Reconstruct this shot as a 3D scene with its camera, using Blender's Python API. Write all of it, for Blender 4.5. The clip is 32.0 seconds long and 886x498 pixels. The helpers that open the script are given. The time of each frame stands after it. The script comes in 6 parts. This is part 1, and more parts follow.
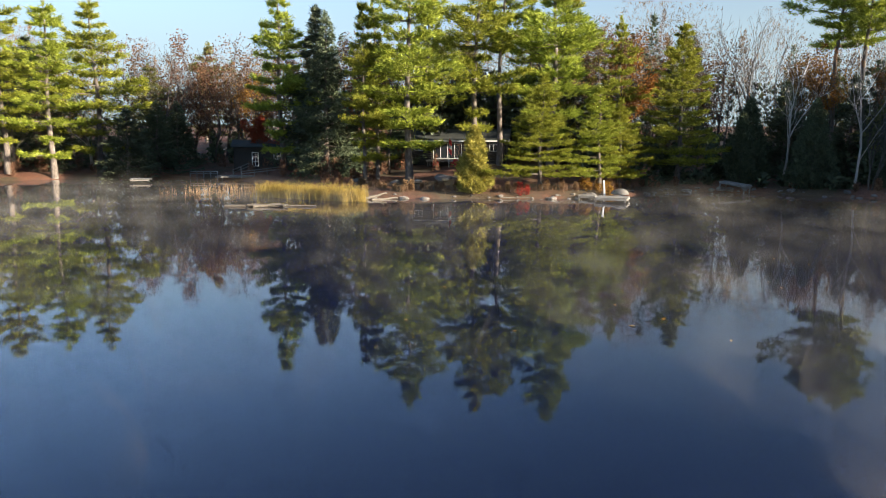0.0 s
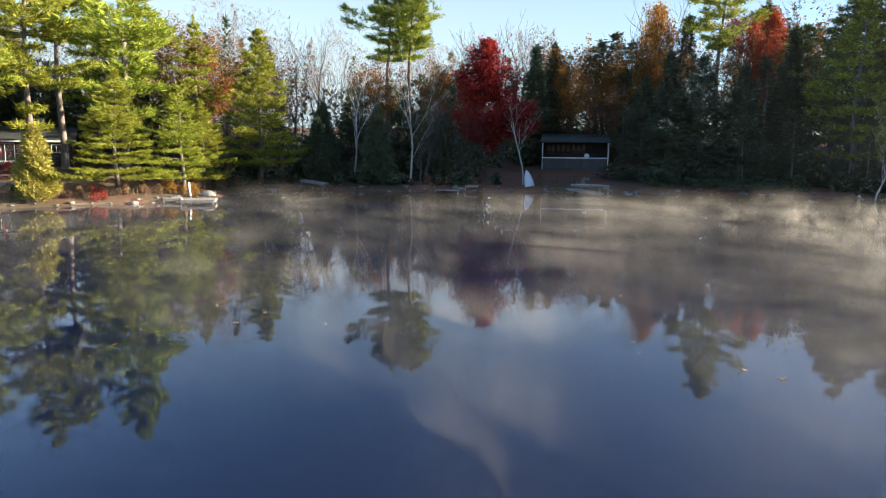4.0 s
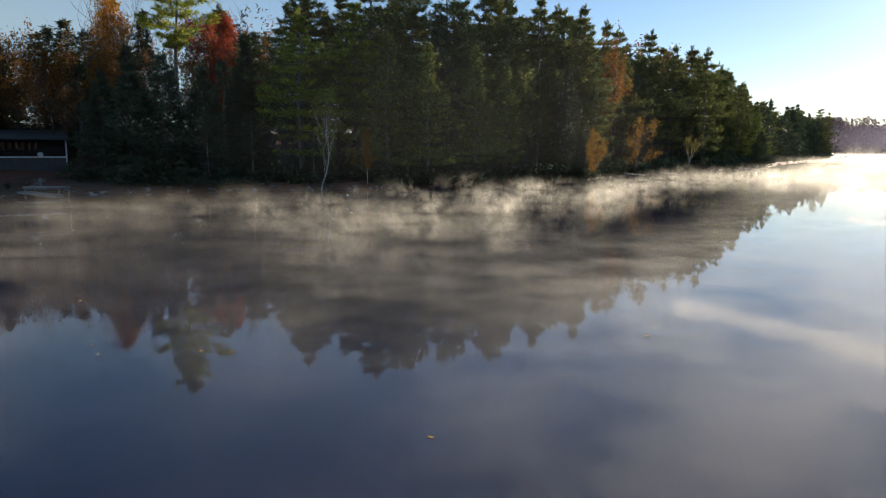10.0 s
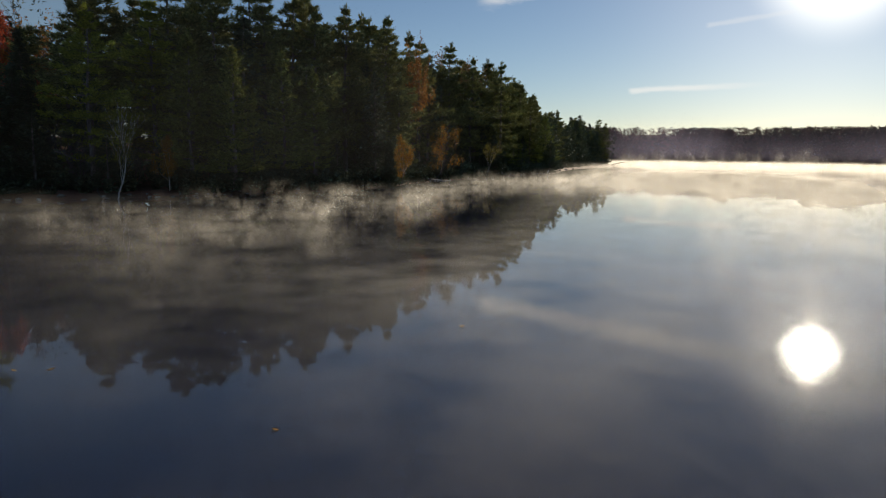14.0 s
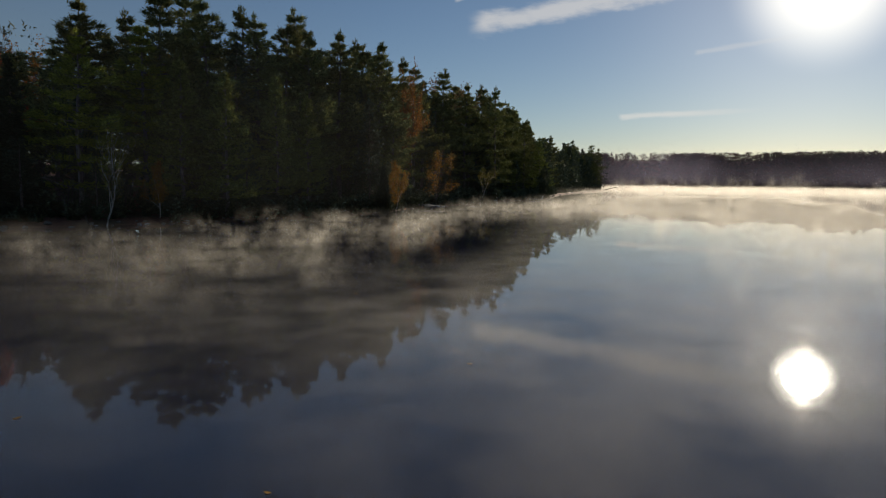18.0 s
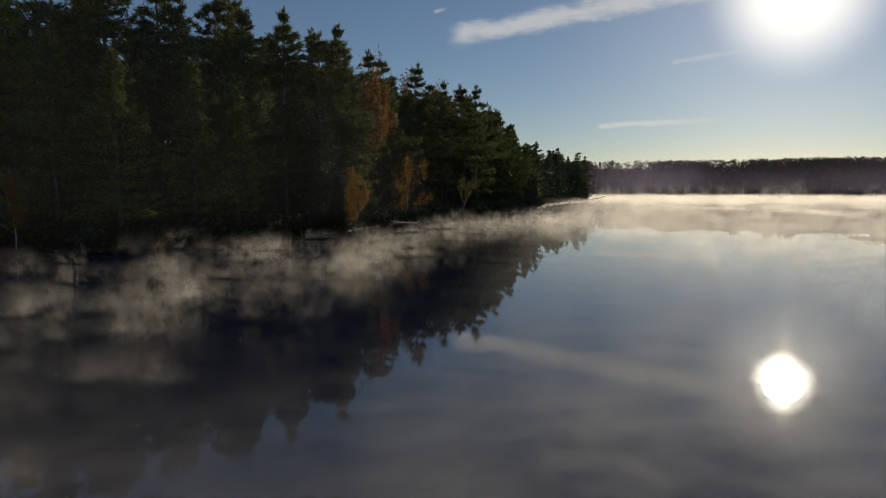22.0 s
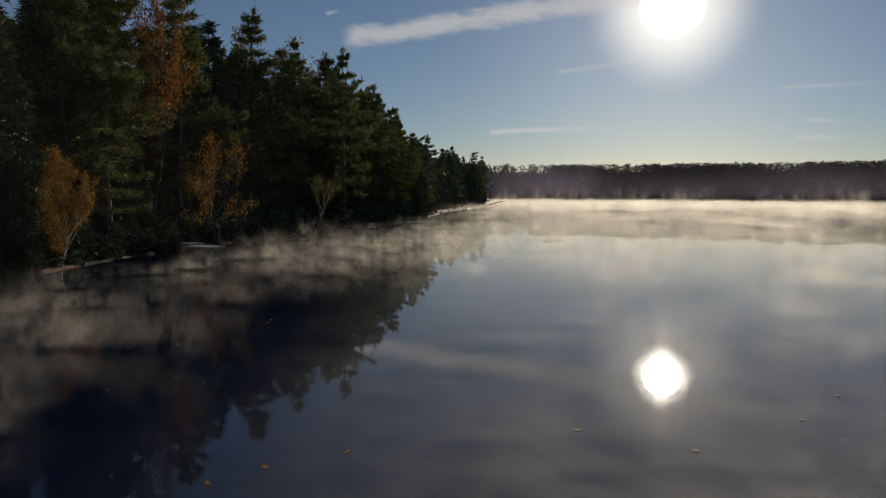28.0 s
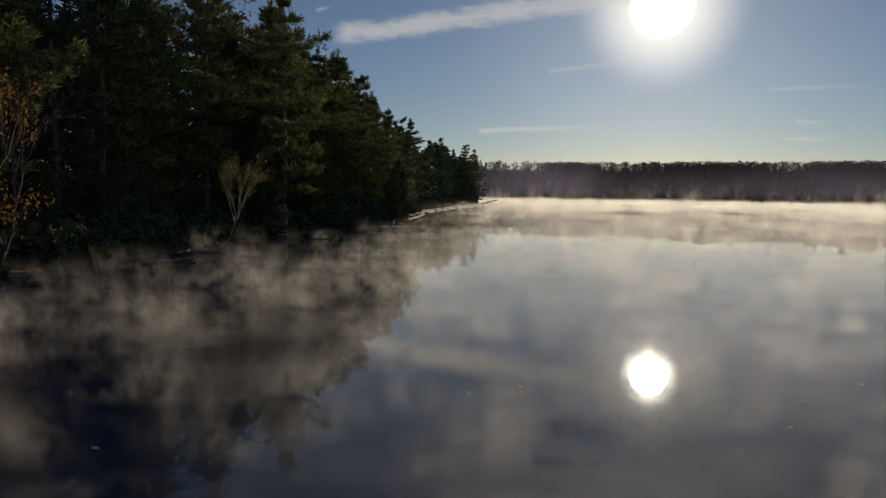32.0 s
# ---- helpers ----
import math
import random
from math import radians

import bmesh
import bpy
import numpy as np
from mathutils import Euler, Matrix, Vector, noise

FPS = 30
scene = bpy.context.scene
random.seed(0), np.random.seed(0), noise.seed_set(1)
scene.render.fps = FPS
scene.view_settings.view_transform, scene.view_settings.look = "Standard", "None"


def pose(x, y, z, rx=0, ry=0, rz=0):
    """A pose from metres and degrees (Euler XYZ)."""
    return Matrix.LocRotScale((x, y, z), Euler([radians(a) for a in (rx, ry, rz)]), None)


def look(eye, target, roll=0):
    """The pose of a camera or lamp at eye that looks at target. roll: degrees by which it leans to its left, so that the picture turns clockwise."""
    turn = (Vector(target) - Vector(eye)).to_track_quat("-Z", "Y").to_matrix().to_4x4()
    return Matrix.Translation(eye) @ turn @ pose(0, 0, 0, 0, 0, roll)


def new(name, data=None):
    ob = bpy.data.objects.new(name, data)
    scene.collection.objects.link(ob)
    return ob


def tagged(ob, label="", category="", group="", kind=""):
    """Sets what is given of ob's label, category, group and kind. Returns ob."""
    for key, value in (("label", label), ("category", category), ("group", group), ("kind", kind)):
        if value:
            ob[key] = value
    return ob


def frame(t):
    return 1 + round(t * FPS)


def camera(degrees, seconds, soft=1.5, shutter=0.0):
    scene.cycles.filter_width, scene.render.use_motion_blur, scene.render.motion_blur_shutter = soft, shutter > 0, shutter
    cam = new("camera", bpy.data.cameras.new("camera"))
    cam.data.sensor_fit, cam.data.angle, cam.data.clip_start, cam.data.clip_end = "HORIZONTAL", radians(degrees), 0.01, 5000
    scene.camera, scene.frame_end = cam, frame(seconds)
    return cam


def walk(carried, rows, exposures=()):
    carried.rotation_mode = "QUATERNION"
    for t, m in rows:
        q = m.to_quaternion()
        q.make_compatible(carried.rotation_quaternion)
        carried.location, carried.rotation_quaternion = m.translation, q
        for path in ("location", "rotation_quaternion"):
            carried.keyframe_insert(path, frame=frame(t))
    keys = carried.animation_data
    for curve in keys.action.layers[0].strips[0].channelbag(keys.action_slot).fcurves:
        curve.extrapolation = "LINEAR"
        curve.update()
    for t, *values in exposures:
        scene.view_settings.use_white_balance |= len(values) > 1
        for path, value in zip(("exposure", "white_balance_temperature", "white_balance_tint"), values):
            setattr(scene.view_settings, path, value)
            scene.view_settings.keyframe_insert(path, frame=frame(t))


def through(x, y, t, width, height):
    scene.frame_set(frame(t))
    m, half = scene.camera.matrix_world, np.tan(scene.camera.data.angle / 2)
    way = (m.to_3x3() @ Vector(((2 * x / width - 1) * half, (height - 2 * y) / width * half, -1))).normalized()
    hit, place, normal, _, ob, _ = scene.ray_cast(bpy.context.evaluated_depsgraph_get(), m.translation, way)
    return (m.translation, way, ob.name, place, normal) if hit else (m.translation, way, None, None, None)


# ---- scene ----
import functools

cam = camera(64.5, 32.0, soft=1.1)
PATH = [
    (0, (2.36, -0.67, 4.83), (-46.55, -7.81, -2.71), 0.27),
    (0.5, (2.41, -0.83, 4.88), (-46.87, -4.36, -2.78), 0.44),
    (1, (2.53, -0.89, 4.92), (-46.87, -0.49, -2.81), 0.56),
    (1.5, (2.60, -0.96, 4.92), (-46.66, 2.84, -2.75), 0.60),
    (2, (2.78, -0.99, 4.94), (-46.04, 6.62, -2.67), 0.57),
    (2.5, (2.96, -1.01, 4.95), (-45.26, 9.90, -2.55), 0.60),
    (3, (3.05, -1.14, 4.94), (-44.20, 13.41, -2.48), 0.61),
    (3.5, (3.19, -1.20, 4.97), (-42.98, 16.49, -2.43), 0.60),
    (5.5, (3.41, -0.06, 4.94), (-36.67, 28.95, -2.29), 0.20),
    (6, (3.54, -0.10, 4.94), (-34.64, 31.38, -2.22), 0.37),
    (6.5, (3.67, -0.14, 4.94), (-32.69, 33.44, -2.16), 0.43),
    (7, (3.66, -0.14, 4.94), (-30.69, 35.50, -2.14), 0.49),
    (7.5, (3.74, -0.38, 4.93), (-28.61, 37.08, -2.14), 0.46),
    (8, (3.88, -0.54, 4.91), (-26.25, 38.72, -2.22), 0.39),
    (8.5, (4.00, -0.67, 4.94), (-23.94, 40.16, -2.27), 0.38),
    (9, (4.26, -0.78, 4.97), (-21.30, 41.57, -2.29), 0.41),
    (9.5, (4.53, -0.94, 5.01), (-18.70, 42.73, -2.30), 0.49),
    (10, (4.63, -1.17, 5.03), (-16.01, 43.79, -2.25), 0.45),
    (10.5, (4.65, -1.33, 5.05), (-13.48, 44.69, -2.22), 0.44),
    (11, (4.83, -1.87, 5.01), (-10.70, 45.10, -2.24), 0.38),
    (11.5, (4.86, -2.18, 5.03), (-8.23, 45.52, -2.23), 0.42),
    (12, (4.90, -2.40, 5.02), (-5.74, 45.91, -2.20), 0.30),
    (12.5, (4.67, -2.56, 5.01), (-3.64, 46.22, -2.20), 0.23),
    (13, (4.74, -2.48, 4.99), (-3.31, 46.34, -2.19), 0.22),
    (13.5, (4.52, -2.47, 5.02), (-3.39, 46.38, -2.15), 0.41),
    (14, (4.59, -2.46, 5.10), (-3.24, 46.46, -1.63), 0.68),
    (14.5, (4.52, -2.33, 5.08), (-3.27, 46.89, 1.01), 0.73),
    (16.5, (4.42, -2.54, 5.05), (-3.16, 46.64, 0.12), 0.68),
    (17, (4.30, -2.50, 5.06), (-3.21, 46.69, 0.13), 0.63),
    (17.5, (4.08, -2.06, 5.06), (-3.37, 47.13, 0.10), 0.57),
    (18, (3.99, -1.03, 5.06), (-3.40, 48.18, 0.13), 0.51),
    (18.5, (3.91, 0.44, 5.05), (-3.45, 49.65, 0.17), 0.48),
    (19, (3.89, 2.30, 5.02), (-3.43, 51.53, 0.24), 0.50),
    (19.5, (3.82, 4.48, 5.06), (-3.50, 53.72, 0.39), 0.34),
    (20, (3.60, 6.99, 5.08), (-3.64, 56.26, 0.54), 0.28),
    (20.5, (3.27, 10.02, 5.09), (-3.90, 59.30, 0.66), 0.22),
    (21, (2.88, 13.24, 5.13), (-3.90, 62.59, 0.80), 0.12),
    (21.5, (2.50, 16.41, 5.18), (-3.99, 65.80, 0.93), -0.04),
    (22, (2.25, 19.74, 5.21), (-3.87, 69.19, 1.01), -0.05),
    (22.5, (2.10, 22.83, 5.16), (-3.44, 72.35, 1.02), -0.06),
    (23, (2.07, 25.05, 5.04), (-1.85, 74.72, 0.88), -0.08),
    (23.5, (1.95, 27.56, 5.04), (-0.39, 77.33, 0.86), 0.12),
    (24, (2.00, 30.52, 5.00), (1.62, 80.34, 0.83), 0.13),
    (24.5, (2.17, 33.53, 4.95), (2.02, 83.36, 0.78), 0.18),
    (25, (2.23, 36.66, 4.89), (3.13, 86.48, 0.77), 0.34),
    (25.5, (2.15, 40.02, 4.89), (3.14, 89.84, 0.78), 0.29),
    (27.5, (2.87, 55.40, 4.99), (4.16, 105.23, 1.06), 0.12),
    (28, (3.14, 59.27, 5.03), (4.52, 109.10, 1.12), 0.25),
    (28.5, (3.34, 63.02, 4.98), (4.77, 112.84, 1.06), 0.01),
    (29, (3.51, 66.94, 4.98), (5.06, 116.76, 1.06), 0.10),
    (29.5, (3.64, 70.81, 4.97), (5.29, 120.63, 1.07), 0.17),
    (30, (3.81, 74.52, 4.98), (5.60, 124.34, 1.06), 0.33),
    (30.5, (4.12, 78.16, 4.92), (5.95, 127.97, 0.99), 0.39),
    (31, (4.44, 82.14, 4.87), (6.38, 131.94, 0.85), 0.57),
    (31.5, (4.54, 86.07, 4.81), (6.58, 135.87, 0.75), 0.53),
    (32, (4.72, 90.38, 4.73), (6.89, 140.17, 0.70), 0.76),
]

EXPOSURE = ((0.0, 1.65), (1.5, 2.0), (3.0, 2.15), (6.0, 2.2), (8.0, 1.95), (9.0, 1.55), (11.0, 0.95), (13.0, 0.43), (14.5, 0.1), (19.0, -0.18), (25.0, -0.4), (32.0, -0.5))
walk(cam, [(t, look(eye, target, roll)) for t, eye, target, roll in PATH], EXPOSURE)
scene.cycles.transparent_max_bounces = 96

# ---- light ----
SUN_AZ, SUN_EL = radians(19.2), radians(14.1)
SUN_DIR = Vector((math.sin(SUN_AZ) * math.cos(SUN_EL), math.cos(SUN_AZ) * math.cos(SUN_EL), math.sin(SUN_EL)))

world = bpy.data.worlds.new("sky")
scene.world = world
world.use_nodes = True
wn, wl = world.node_tree.nodes, world.node_tree.links
sky = wn.new("ShaderNodeTexSky")
sky.sky_type, sky.sun_disc = "NISHITA", False
sky.sun_elevation, sky.sun_rotation = SUN_EL, SUN_AZ
sky.altitude, sky.air_density, sky.dust_density, sky.ozone_density = 300, 0.9, 0.15, 2.2
back = wn["Background"]
back.inputs["Strength"].default_value = 0.058
# the sun's own disc with its aureole
geo = wn.new("ShaderNodeTexCoord")
dot = wn.new("ShaderNodeVectorMath")
dot.operation = "DOT_PRODUCT"
dot.inputs[1].default_value = SUN_DIR
wl.new(geo.outputs["Generated"], dot.inputs[0])
clean = wn.new("ShaderNodeVectorMath")
clean.operation = "MULTIPLY"
clean.inputs[1].default_value = (0.96, 0.985, 1.05)
wl.new(sky.outputs["Color"], clean.inputs[0])
total = clean.outputs[0]
for low, high, gain, tint, power in ((0.99968, 0.99985, 4500.0, (1, 0.95, 0.85), 1.5), (0.9990, 0.9997, 130.0, (1, 0.93, 0.78), 2.4), (0.993, 0.9995, 14.0, (1, 0.86, 0.62), 2.2), (0.992, 1.0, 4.0, (1, 0.92, 0.78), 2.2), (0.93, 1.0, 1.5, (1, 0.95, 0.88), 3.0)):
    ramp = wn.new("ShaderNodeMapRange")
    ramp.inputs["From Min"].default_value, ramp.inputs["From Max"].default_value = low, high
    wl.new(dot.outputs["Value"], ramp.inputs["Value"])
    bent = wn.new("ShaderNodeMath")
    bent.operation = "POWER"
    bent.inputs[1].default_value = power
    wl.new(ramp.outputs["Result"], bent.inputs[0])
    tinted = wn.new("ShaderNodeVectorMath")
    tinted.operation = "SCALE"
    tinted.inputs[0].default_value = [c * gain for c in tint]
    wl.new(bent.outputs["Value"], tinted.inputs["Scale"])
    more = wn.new("ShaderNodeVectorMath")
    more.operation = "ADD"
    wl.new(total, more.inputs[0])
    wl.new(tinted.outputs[0], more.inputs[1])
    total = more.outputs[0]
# the sky brightens away from the sun
opposite = wn.new("ShaderNodeMapRange")
opposite.interpolation_type = "SMOOTHSTEP"
opposite.inputs["From Min"].default_value, opposite.inputs["From Max"].default_value = 0.15, -0.8
opposite.inputs["To Min"].default_value, opposite.inputs["To Max"].default_value = 1.0, 2.0
wl.new(dot.outputs["Value"], opposite.inputs["Value"])
brighter = wn.new("ShaderNodeVectorMath")
brighter.operation = "SCALE"
wl.new(total, brighter.inputs[0])
wl.new(opposite.outputs[0], brighter.inputs["Scale"])
total = brighter.outputs[0]
# a thin bright veil low over the horizon, palest opposite the sun
rise = wn.new("ShaderNodeSeparateXYZ")
wl.new(geo.outputs["Generated"], rise.inputs[0])
low = wn.new("ShaderNodeMapRange")
low.interpolation_type = "SMOOTHERSTEP"
low.inputs["From Min"].default_value, low.inputs["From Max"].default_value = 0.42, 0.02
wl.new(rise.outputs["Z"], low.inputs["Value"])
away = wn.new("ShaderNodeMapRange")
away.inputs["From Min"].default_value, away.inputs["From Max"].default_value = 0.85, 0.1
away.inputs["To Max"].default_value = 0.95
wl.new(dot.outputs["Value"], away.inputs["Value"])
pale = wn.new("ShaderNodeMath")
pale.operation = "MULTIPLY"
wl.new(low.outputs[0], pale.inputs[0])
wl.new(away.outputs[0], pale.inputs[1])
hazed = wn.new("ShaderNodeMix")
hazed.data_type = "RGBA"
hazed.inputs[7].default_value = (3.1, 3.9, 4.2, 1)
wl.new(pale.outputs[0], hazed.inputs[0])
wl.new(total, hazed.inputs[6])
total = hazed.outputs[2]
# thin clouds, each a streak between two directions: across, up, half width, thickness
CLOUDS = [((-0.2598, 0.2195), (0.5575, 0.3185), 0.0205, 0.55),
          ((-0.0489, 0.0872), (0.1501, 0.0939), 0.0056, 0.50),
          ((0.045, 0.1681), (0.2002, 0.1893), 0.0048, 0.22),
          ((0.362, 0.0782), (0.4445, 0.0779), 0.0048, 0.35),
          ((0.3755, 0.1014), (0.4364, 0.0988), 0.0048, 0.25),
          ((0.3413, 0.1437), (0.4972, 0.1513), 0.0048, 0.20),
          ((-0.2834, 0.2555), (-0.2586, 0.2604), 0.0040, 0.30)]


def sky_math(op, a, b=0.0, c=None):
    node = wn.new("ShaderNodeMath")
    node.operation = op
    for value, socket in zip((a, b, c), node.inputs):
        if isinstance(value, (int, float)):
            socket.default_value = value
        elif value is not None:
            wl.new(value, socket)
    return node.outputs[0]


turned = wn.new("ShaderNodeVectorRotate")
turned.rotation_type = "Z_AXIS"
turned.inputs["Angle"].default_value = radians(8)
wl.new(geo.outputs["Generated"], turned.inputs["Vector"])
axes = wn.new("ShaderNodeSeparateXYZ")
wl.new(turned.outputs[0], axes.inputs[0])
ahead = sky_math("MAXIMUM", axes.outputs["Y"], 0.05)
across, upward = sky_math("DIVIDE", axes.outputs["X"], ahead), sky_math("DIVIDE", axes.outputs["Z"], ahead)
flat = wn.new("ShaderNodeCombineXYZ")
wl.new(sky_math("MULTIPLY", across, 0.35), flat.inputs[0])
wl.new(upward, flat.inputs[1])
fluff = wn.new("ShaderNodeTexNoise")
fluff.inputs["Scale"].default_value, fluff.inputs["Detail"].default_value, fluff.inputs["Roughness"].default_value = 55, 6, 0.6
wl.new(flat.outputs[0], fluff.inputs["Vector"])
cover = 0.0
for (x0, y0), (x1, y1), half, thick in CLOUDS:
    span = math.hypot(x1 - x0, y1 - y0)
    tx, ty = (x1 - x0) / span, (y1 - y0) / span
    dx, dy = sky_math("SUBTRACT", across, x0), sky_math("SUBTRACT", upward, y0)
    along = sky_math("ADD", sky_math("MULTIPLY", dx, tx), sky_math("MULTIPLY", dy, ty))
    off = sky_math("ABSOLUTE", sky_math("SUBTRACT", sky_math("MULTIPLY", dy, tx), sky_math("MULTIPLY", dx, ty)))
    ragged = sky_math("MULTIPLY_ADD", fluff.outputs["Fac"], half * 1.6, -half * 0.8)
    inner = wn.new("ShaderNodeMapRange")
    inner.interpolation_type = "SMOOTHSTEP"
    inner.inputs["From Min"].default_value, inner.inputs["From Max"].default_value = half, half * 0.1
    wl.new(sky_math("ADD", off, ragged), inner.inputs["Value"])
    begin = wn.new("ShaderNodeMapRange")
    begin.interpolation_type = "SMOOTHSTEP"
    begin.inputs["From Min"].default_value, begin.inputs["From Max"].default_value = -half * 0.3, half * 1.2
    wl.new(sky_math("ADD", along, ragged), begin.inputs["Value"])
    stop = wn.new("ShaderNodeMapRange")
    stop.interpolation_type = "SMOOTHSTEP"
    stop.inputs["From Min"].default_value, stop.inputs["From Max"].default_value = span, span * 0.3
    wl.new(along, stop.inputs["Value"])
    front = wn.new("ShaderNodeMath")
    front.operation = "GREATER_THAN"
    front.inputs[1].default_value = 0.06
    wl.new(axes.outputs["Y"], front.inputs[0])
    body = sky_math("MULTIPLY", sky_math("MULTIPLY", inner.outputs[0], begin.outputs[0]), sky_math("MULTIPLY", stop.outputs[0], thick))
    cover = sky_math("MAXIMUM", cover, sky_math("MULTIPLY", body, front.outputs[0]))
veil = wn.new("ShaderNodeMix")
veil.data_type = "RGBA"
veil.inputs[7].default_value = (15, 14.2, 13.1, 1)
wl.new(cover, veil.inputs[0])
wl.new(total, veil.inputs[6])
total = veil.outputs[2]
wl.new(total, back.inputs["Color"])

lamp = bpy.data.lights.new("sun", "SUN")
lamp.energy, lamp.angle, lamp.color = 5.0, radians(0.55), (1.0, 0.86, 0.66)
sun = new("sun", lamp)
sun.matrix_world = look(SUN_DIR * 100, (0, 0, 0))


# ---- materials ----
class Nodes:
    def __init__(self, name):
        self.mat = bpy.data.materials.new(name)
        self.mat.use_nodes = True
        self.tree = self.mat.node_tree
        self.bsdf = self.tree.nodes["Principled BSDF"]
        self.out = self.tree.nodes["Material Output"]

    def add(self, kind, **values):
        node = self.tree.nodes.new("ShaderNode" + kind)
        for key, value in values.items():
            node.inputs[key.replace("_", " ")].default_value = value
        return node

    def link(self, a, b):
        self.tree.links.new(a, b)

    def coords(self, scale=(1, 1, 1), kind="Object"):
        tc, mp = self.add("TexCoord"), self.add("Mapping")
        mp.inputs["Scale"].default_value = scale
        self.link(tc.outputs[kind], mp.inputs["Vector"])
        return mp.outputs["Vector"]

    def noise(self, scale, detail=4.0, vector=None, rough=0.55):
        n = self.add("TexNoise", Scale=scale, Detail=detail, Roughness=rough)
        if vector:
            self.link(vector, n.inputs["Vector"])
        return n.outputs["Fac"]

    def ramp(self, fac, *stops):
        r = self.add("ValToRGB")
        e = r.color_ramp.elements
        while len(e) < len(stops):
            e.new(0.5)
        for k, (pos, col) in zip(e, stops):
            k.position, k.color = pos, (*col, 1)
        self.link(fac, r.inputs["Fac"])
        return r.outputs["Color"]

    def mix(self, fac, a, b, mode="MIX"):
        m = self.add("Mix")
        m.data_type, m.blend_type = "RGBA", mode
        for value, socket in ((fac, m.inputs[0]), (a, m.inputs[6]), (b, m.inputs[7])):
            if isinstance(value, (int, float)):
                socket.default_value = value
            elif isinstance(value, tuple):
                socket.default_value = (*value, 1)
            else:
                self.link(value, socket)
        return m.outputs[2]

    def bump(self, height, strength=0.5, distance=0.02):
        b = self.add("Bump", Strength=strength, Distance=distance)
        self.link(height, b.inputs["Height"])
        return b.outputs["Normal"]


@functools.cache
def surface(name, dark, light, scale=3.0, rough=0.8, stretch=(1, 1, 1), metal=0.0, relief=0.3, distance=0.02, spread=0.25):
    """Paint, wood, stone: two scales of mottling, a spread from piece to piece, fine relief."""
    n = Nodes(name)
    v = n.coords(stretch)
    small, large = n.noise(scale * 6, 5, v), n.noise(scale, 3, v)
    col = n.ramp(small, (0.3, dark), (0.7, light))
    col = n.mix(n.ramp(large, (0.35, (0, 0, 0)), (0.7, (0.6, 0.6, 0.6))), col, n.mix(0.5, col, dark))
    info = n.add("ObjectInfo")
    hsv = n.add("HueSaturation")
    mr = n.add("MapRange")
    mr.inputs["To Min"].default_value, mr.inputs["To Max"].default_value = 1 - spread, 1 + spread
    n.link(info.outputs["Random"], mr.inputs["Value"])
    n.link(mr.outputs["Result"], hsv.inputs["Value"])
    n.link(col, hsv.inputs["Color"])
    n.link(hsv.outputs["Color"], n.bsdf.inputs["Base Color"])
    n.bsdf.inputs["Roughness"].default_value, n.bsdf.inputs["Metallic"].default_value = rough, metal
    n.link(n.bump(small, relief, distance), n.bsdf.inputs["Normal"])
    return n.mat


@functools.cache
def foliage(name, dark, light, through=0.35, gloss=0.75):
    """Leaves and needles: each clump and each tree a little different, with light passing through."""
    n = Nodes(name)
    island, info = n.add("NewGeometry"), n.add("ObjectInfo")
    col = n.ramp(island.outputs["Random Per Island"], (0.0, dark), (1.0, light))
    patch = n.noise(0.5, 3, n.coords())
    hsv = n.add("HueSaturation")
    sway = n.add("MapRange")
    sway.inputs["To Min"].default_value, sway.inputs["To Max"].default_value = 0.7, 1.25
    n.link(n.mix(0.5, patch, info.outputs["Random"]), sway.inputs["Value"])
    n.link(sway.outputs["Result"], hsv.inputs["Value"])
    hue = n.add("MapRange")
    hue.inputs["To Min"].default_value, hue.inputs["To Max"].default_value = 0.485, 0.515
    n.link(info.outputs["Random"], hue.inputs["Value"])
    n.link(hue.outputs["Result"], hsv.inputs["Hue"])
    n.link(col, hsv.inputs["Color"])
    n.link(hsv.outputs["Color"], n.bsdf.inputs["Base Color"])
    n.bsdf.inputs["Roughness"].default_value = gloss
    n.bsdf.inputs["Specular IOR Level"].default_value = 0.08
    tr = n.add("BsdfTranslucent")
    n.link(hsv.outputs["Color"], tr.inputs["Color"])
    mx = n.add("MixShader", Fac=through)
    n.link(n.bsdf.outputs[0], mx.inputs[1])
    n.link(tr.outputs[0], mx.inputs[2])
    n.link(mx.outputs[0], n.out.inputs["Surface"])
    return n.mat


def water_material():
    n = Nodes("lake_water")
    v = n.coords()
    n.bsdf.inputs["Base Color"].default_value = (0.004, 0.008, 0.026, 1)
    n.bsdf.inputs["Roughness"].default_value = 0.02
    n.bsdf.inputs["IOR"].default_value = 1.333
    ripple = n.noise(0.9, 3, n.coords((1, 0.45, 1)), 0.5)
    fine = n.noise(5.0, 2, v, 0.5)
    calm = n.ramp(n.noise(0.025, 3, v), (0.42, (0.25, 0.25, 0.25)), (0.62, (1, 1, 1)))
    h = n.add("Math")
    h.operation = "MULTIPLY"
    n.link(n.mix(0.25, ripple, fine), h.inputs[0])
    n.link(calm, h.inputs[1])
    relief = n.bump(h.outputs[0], 0.028, 0.035)
    n.link(relief, n.bsdf.inputs["Normal"])
    return n.mat


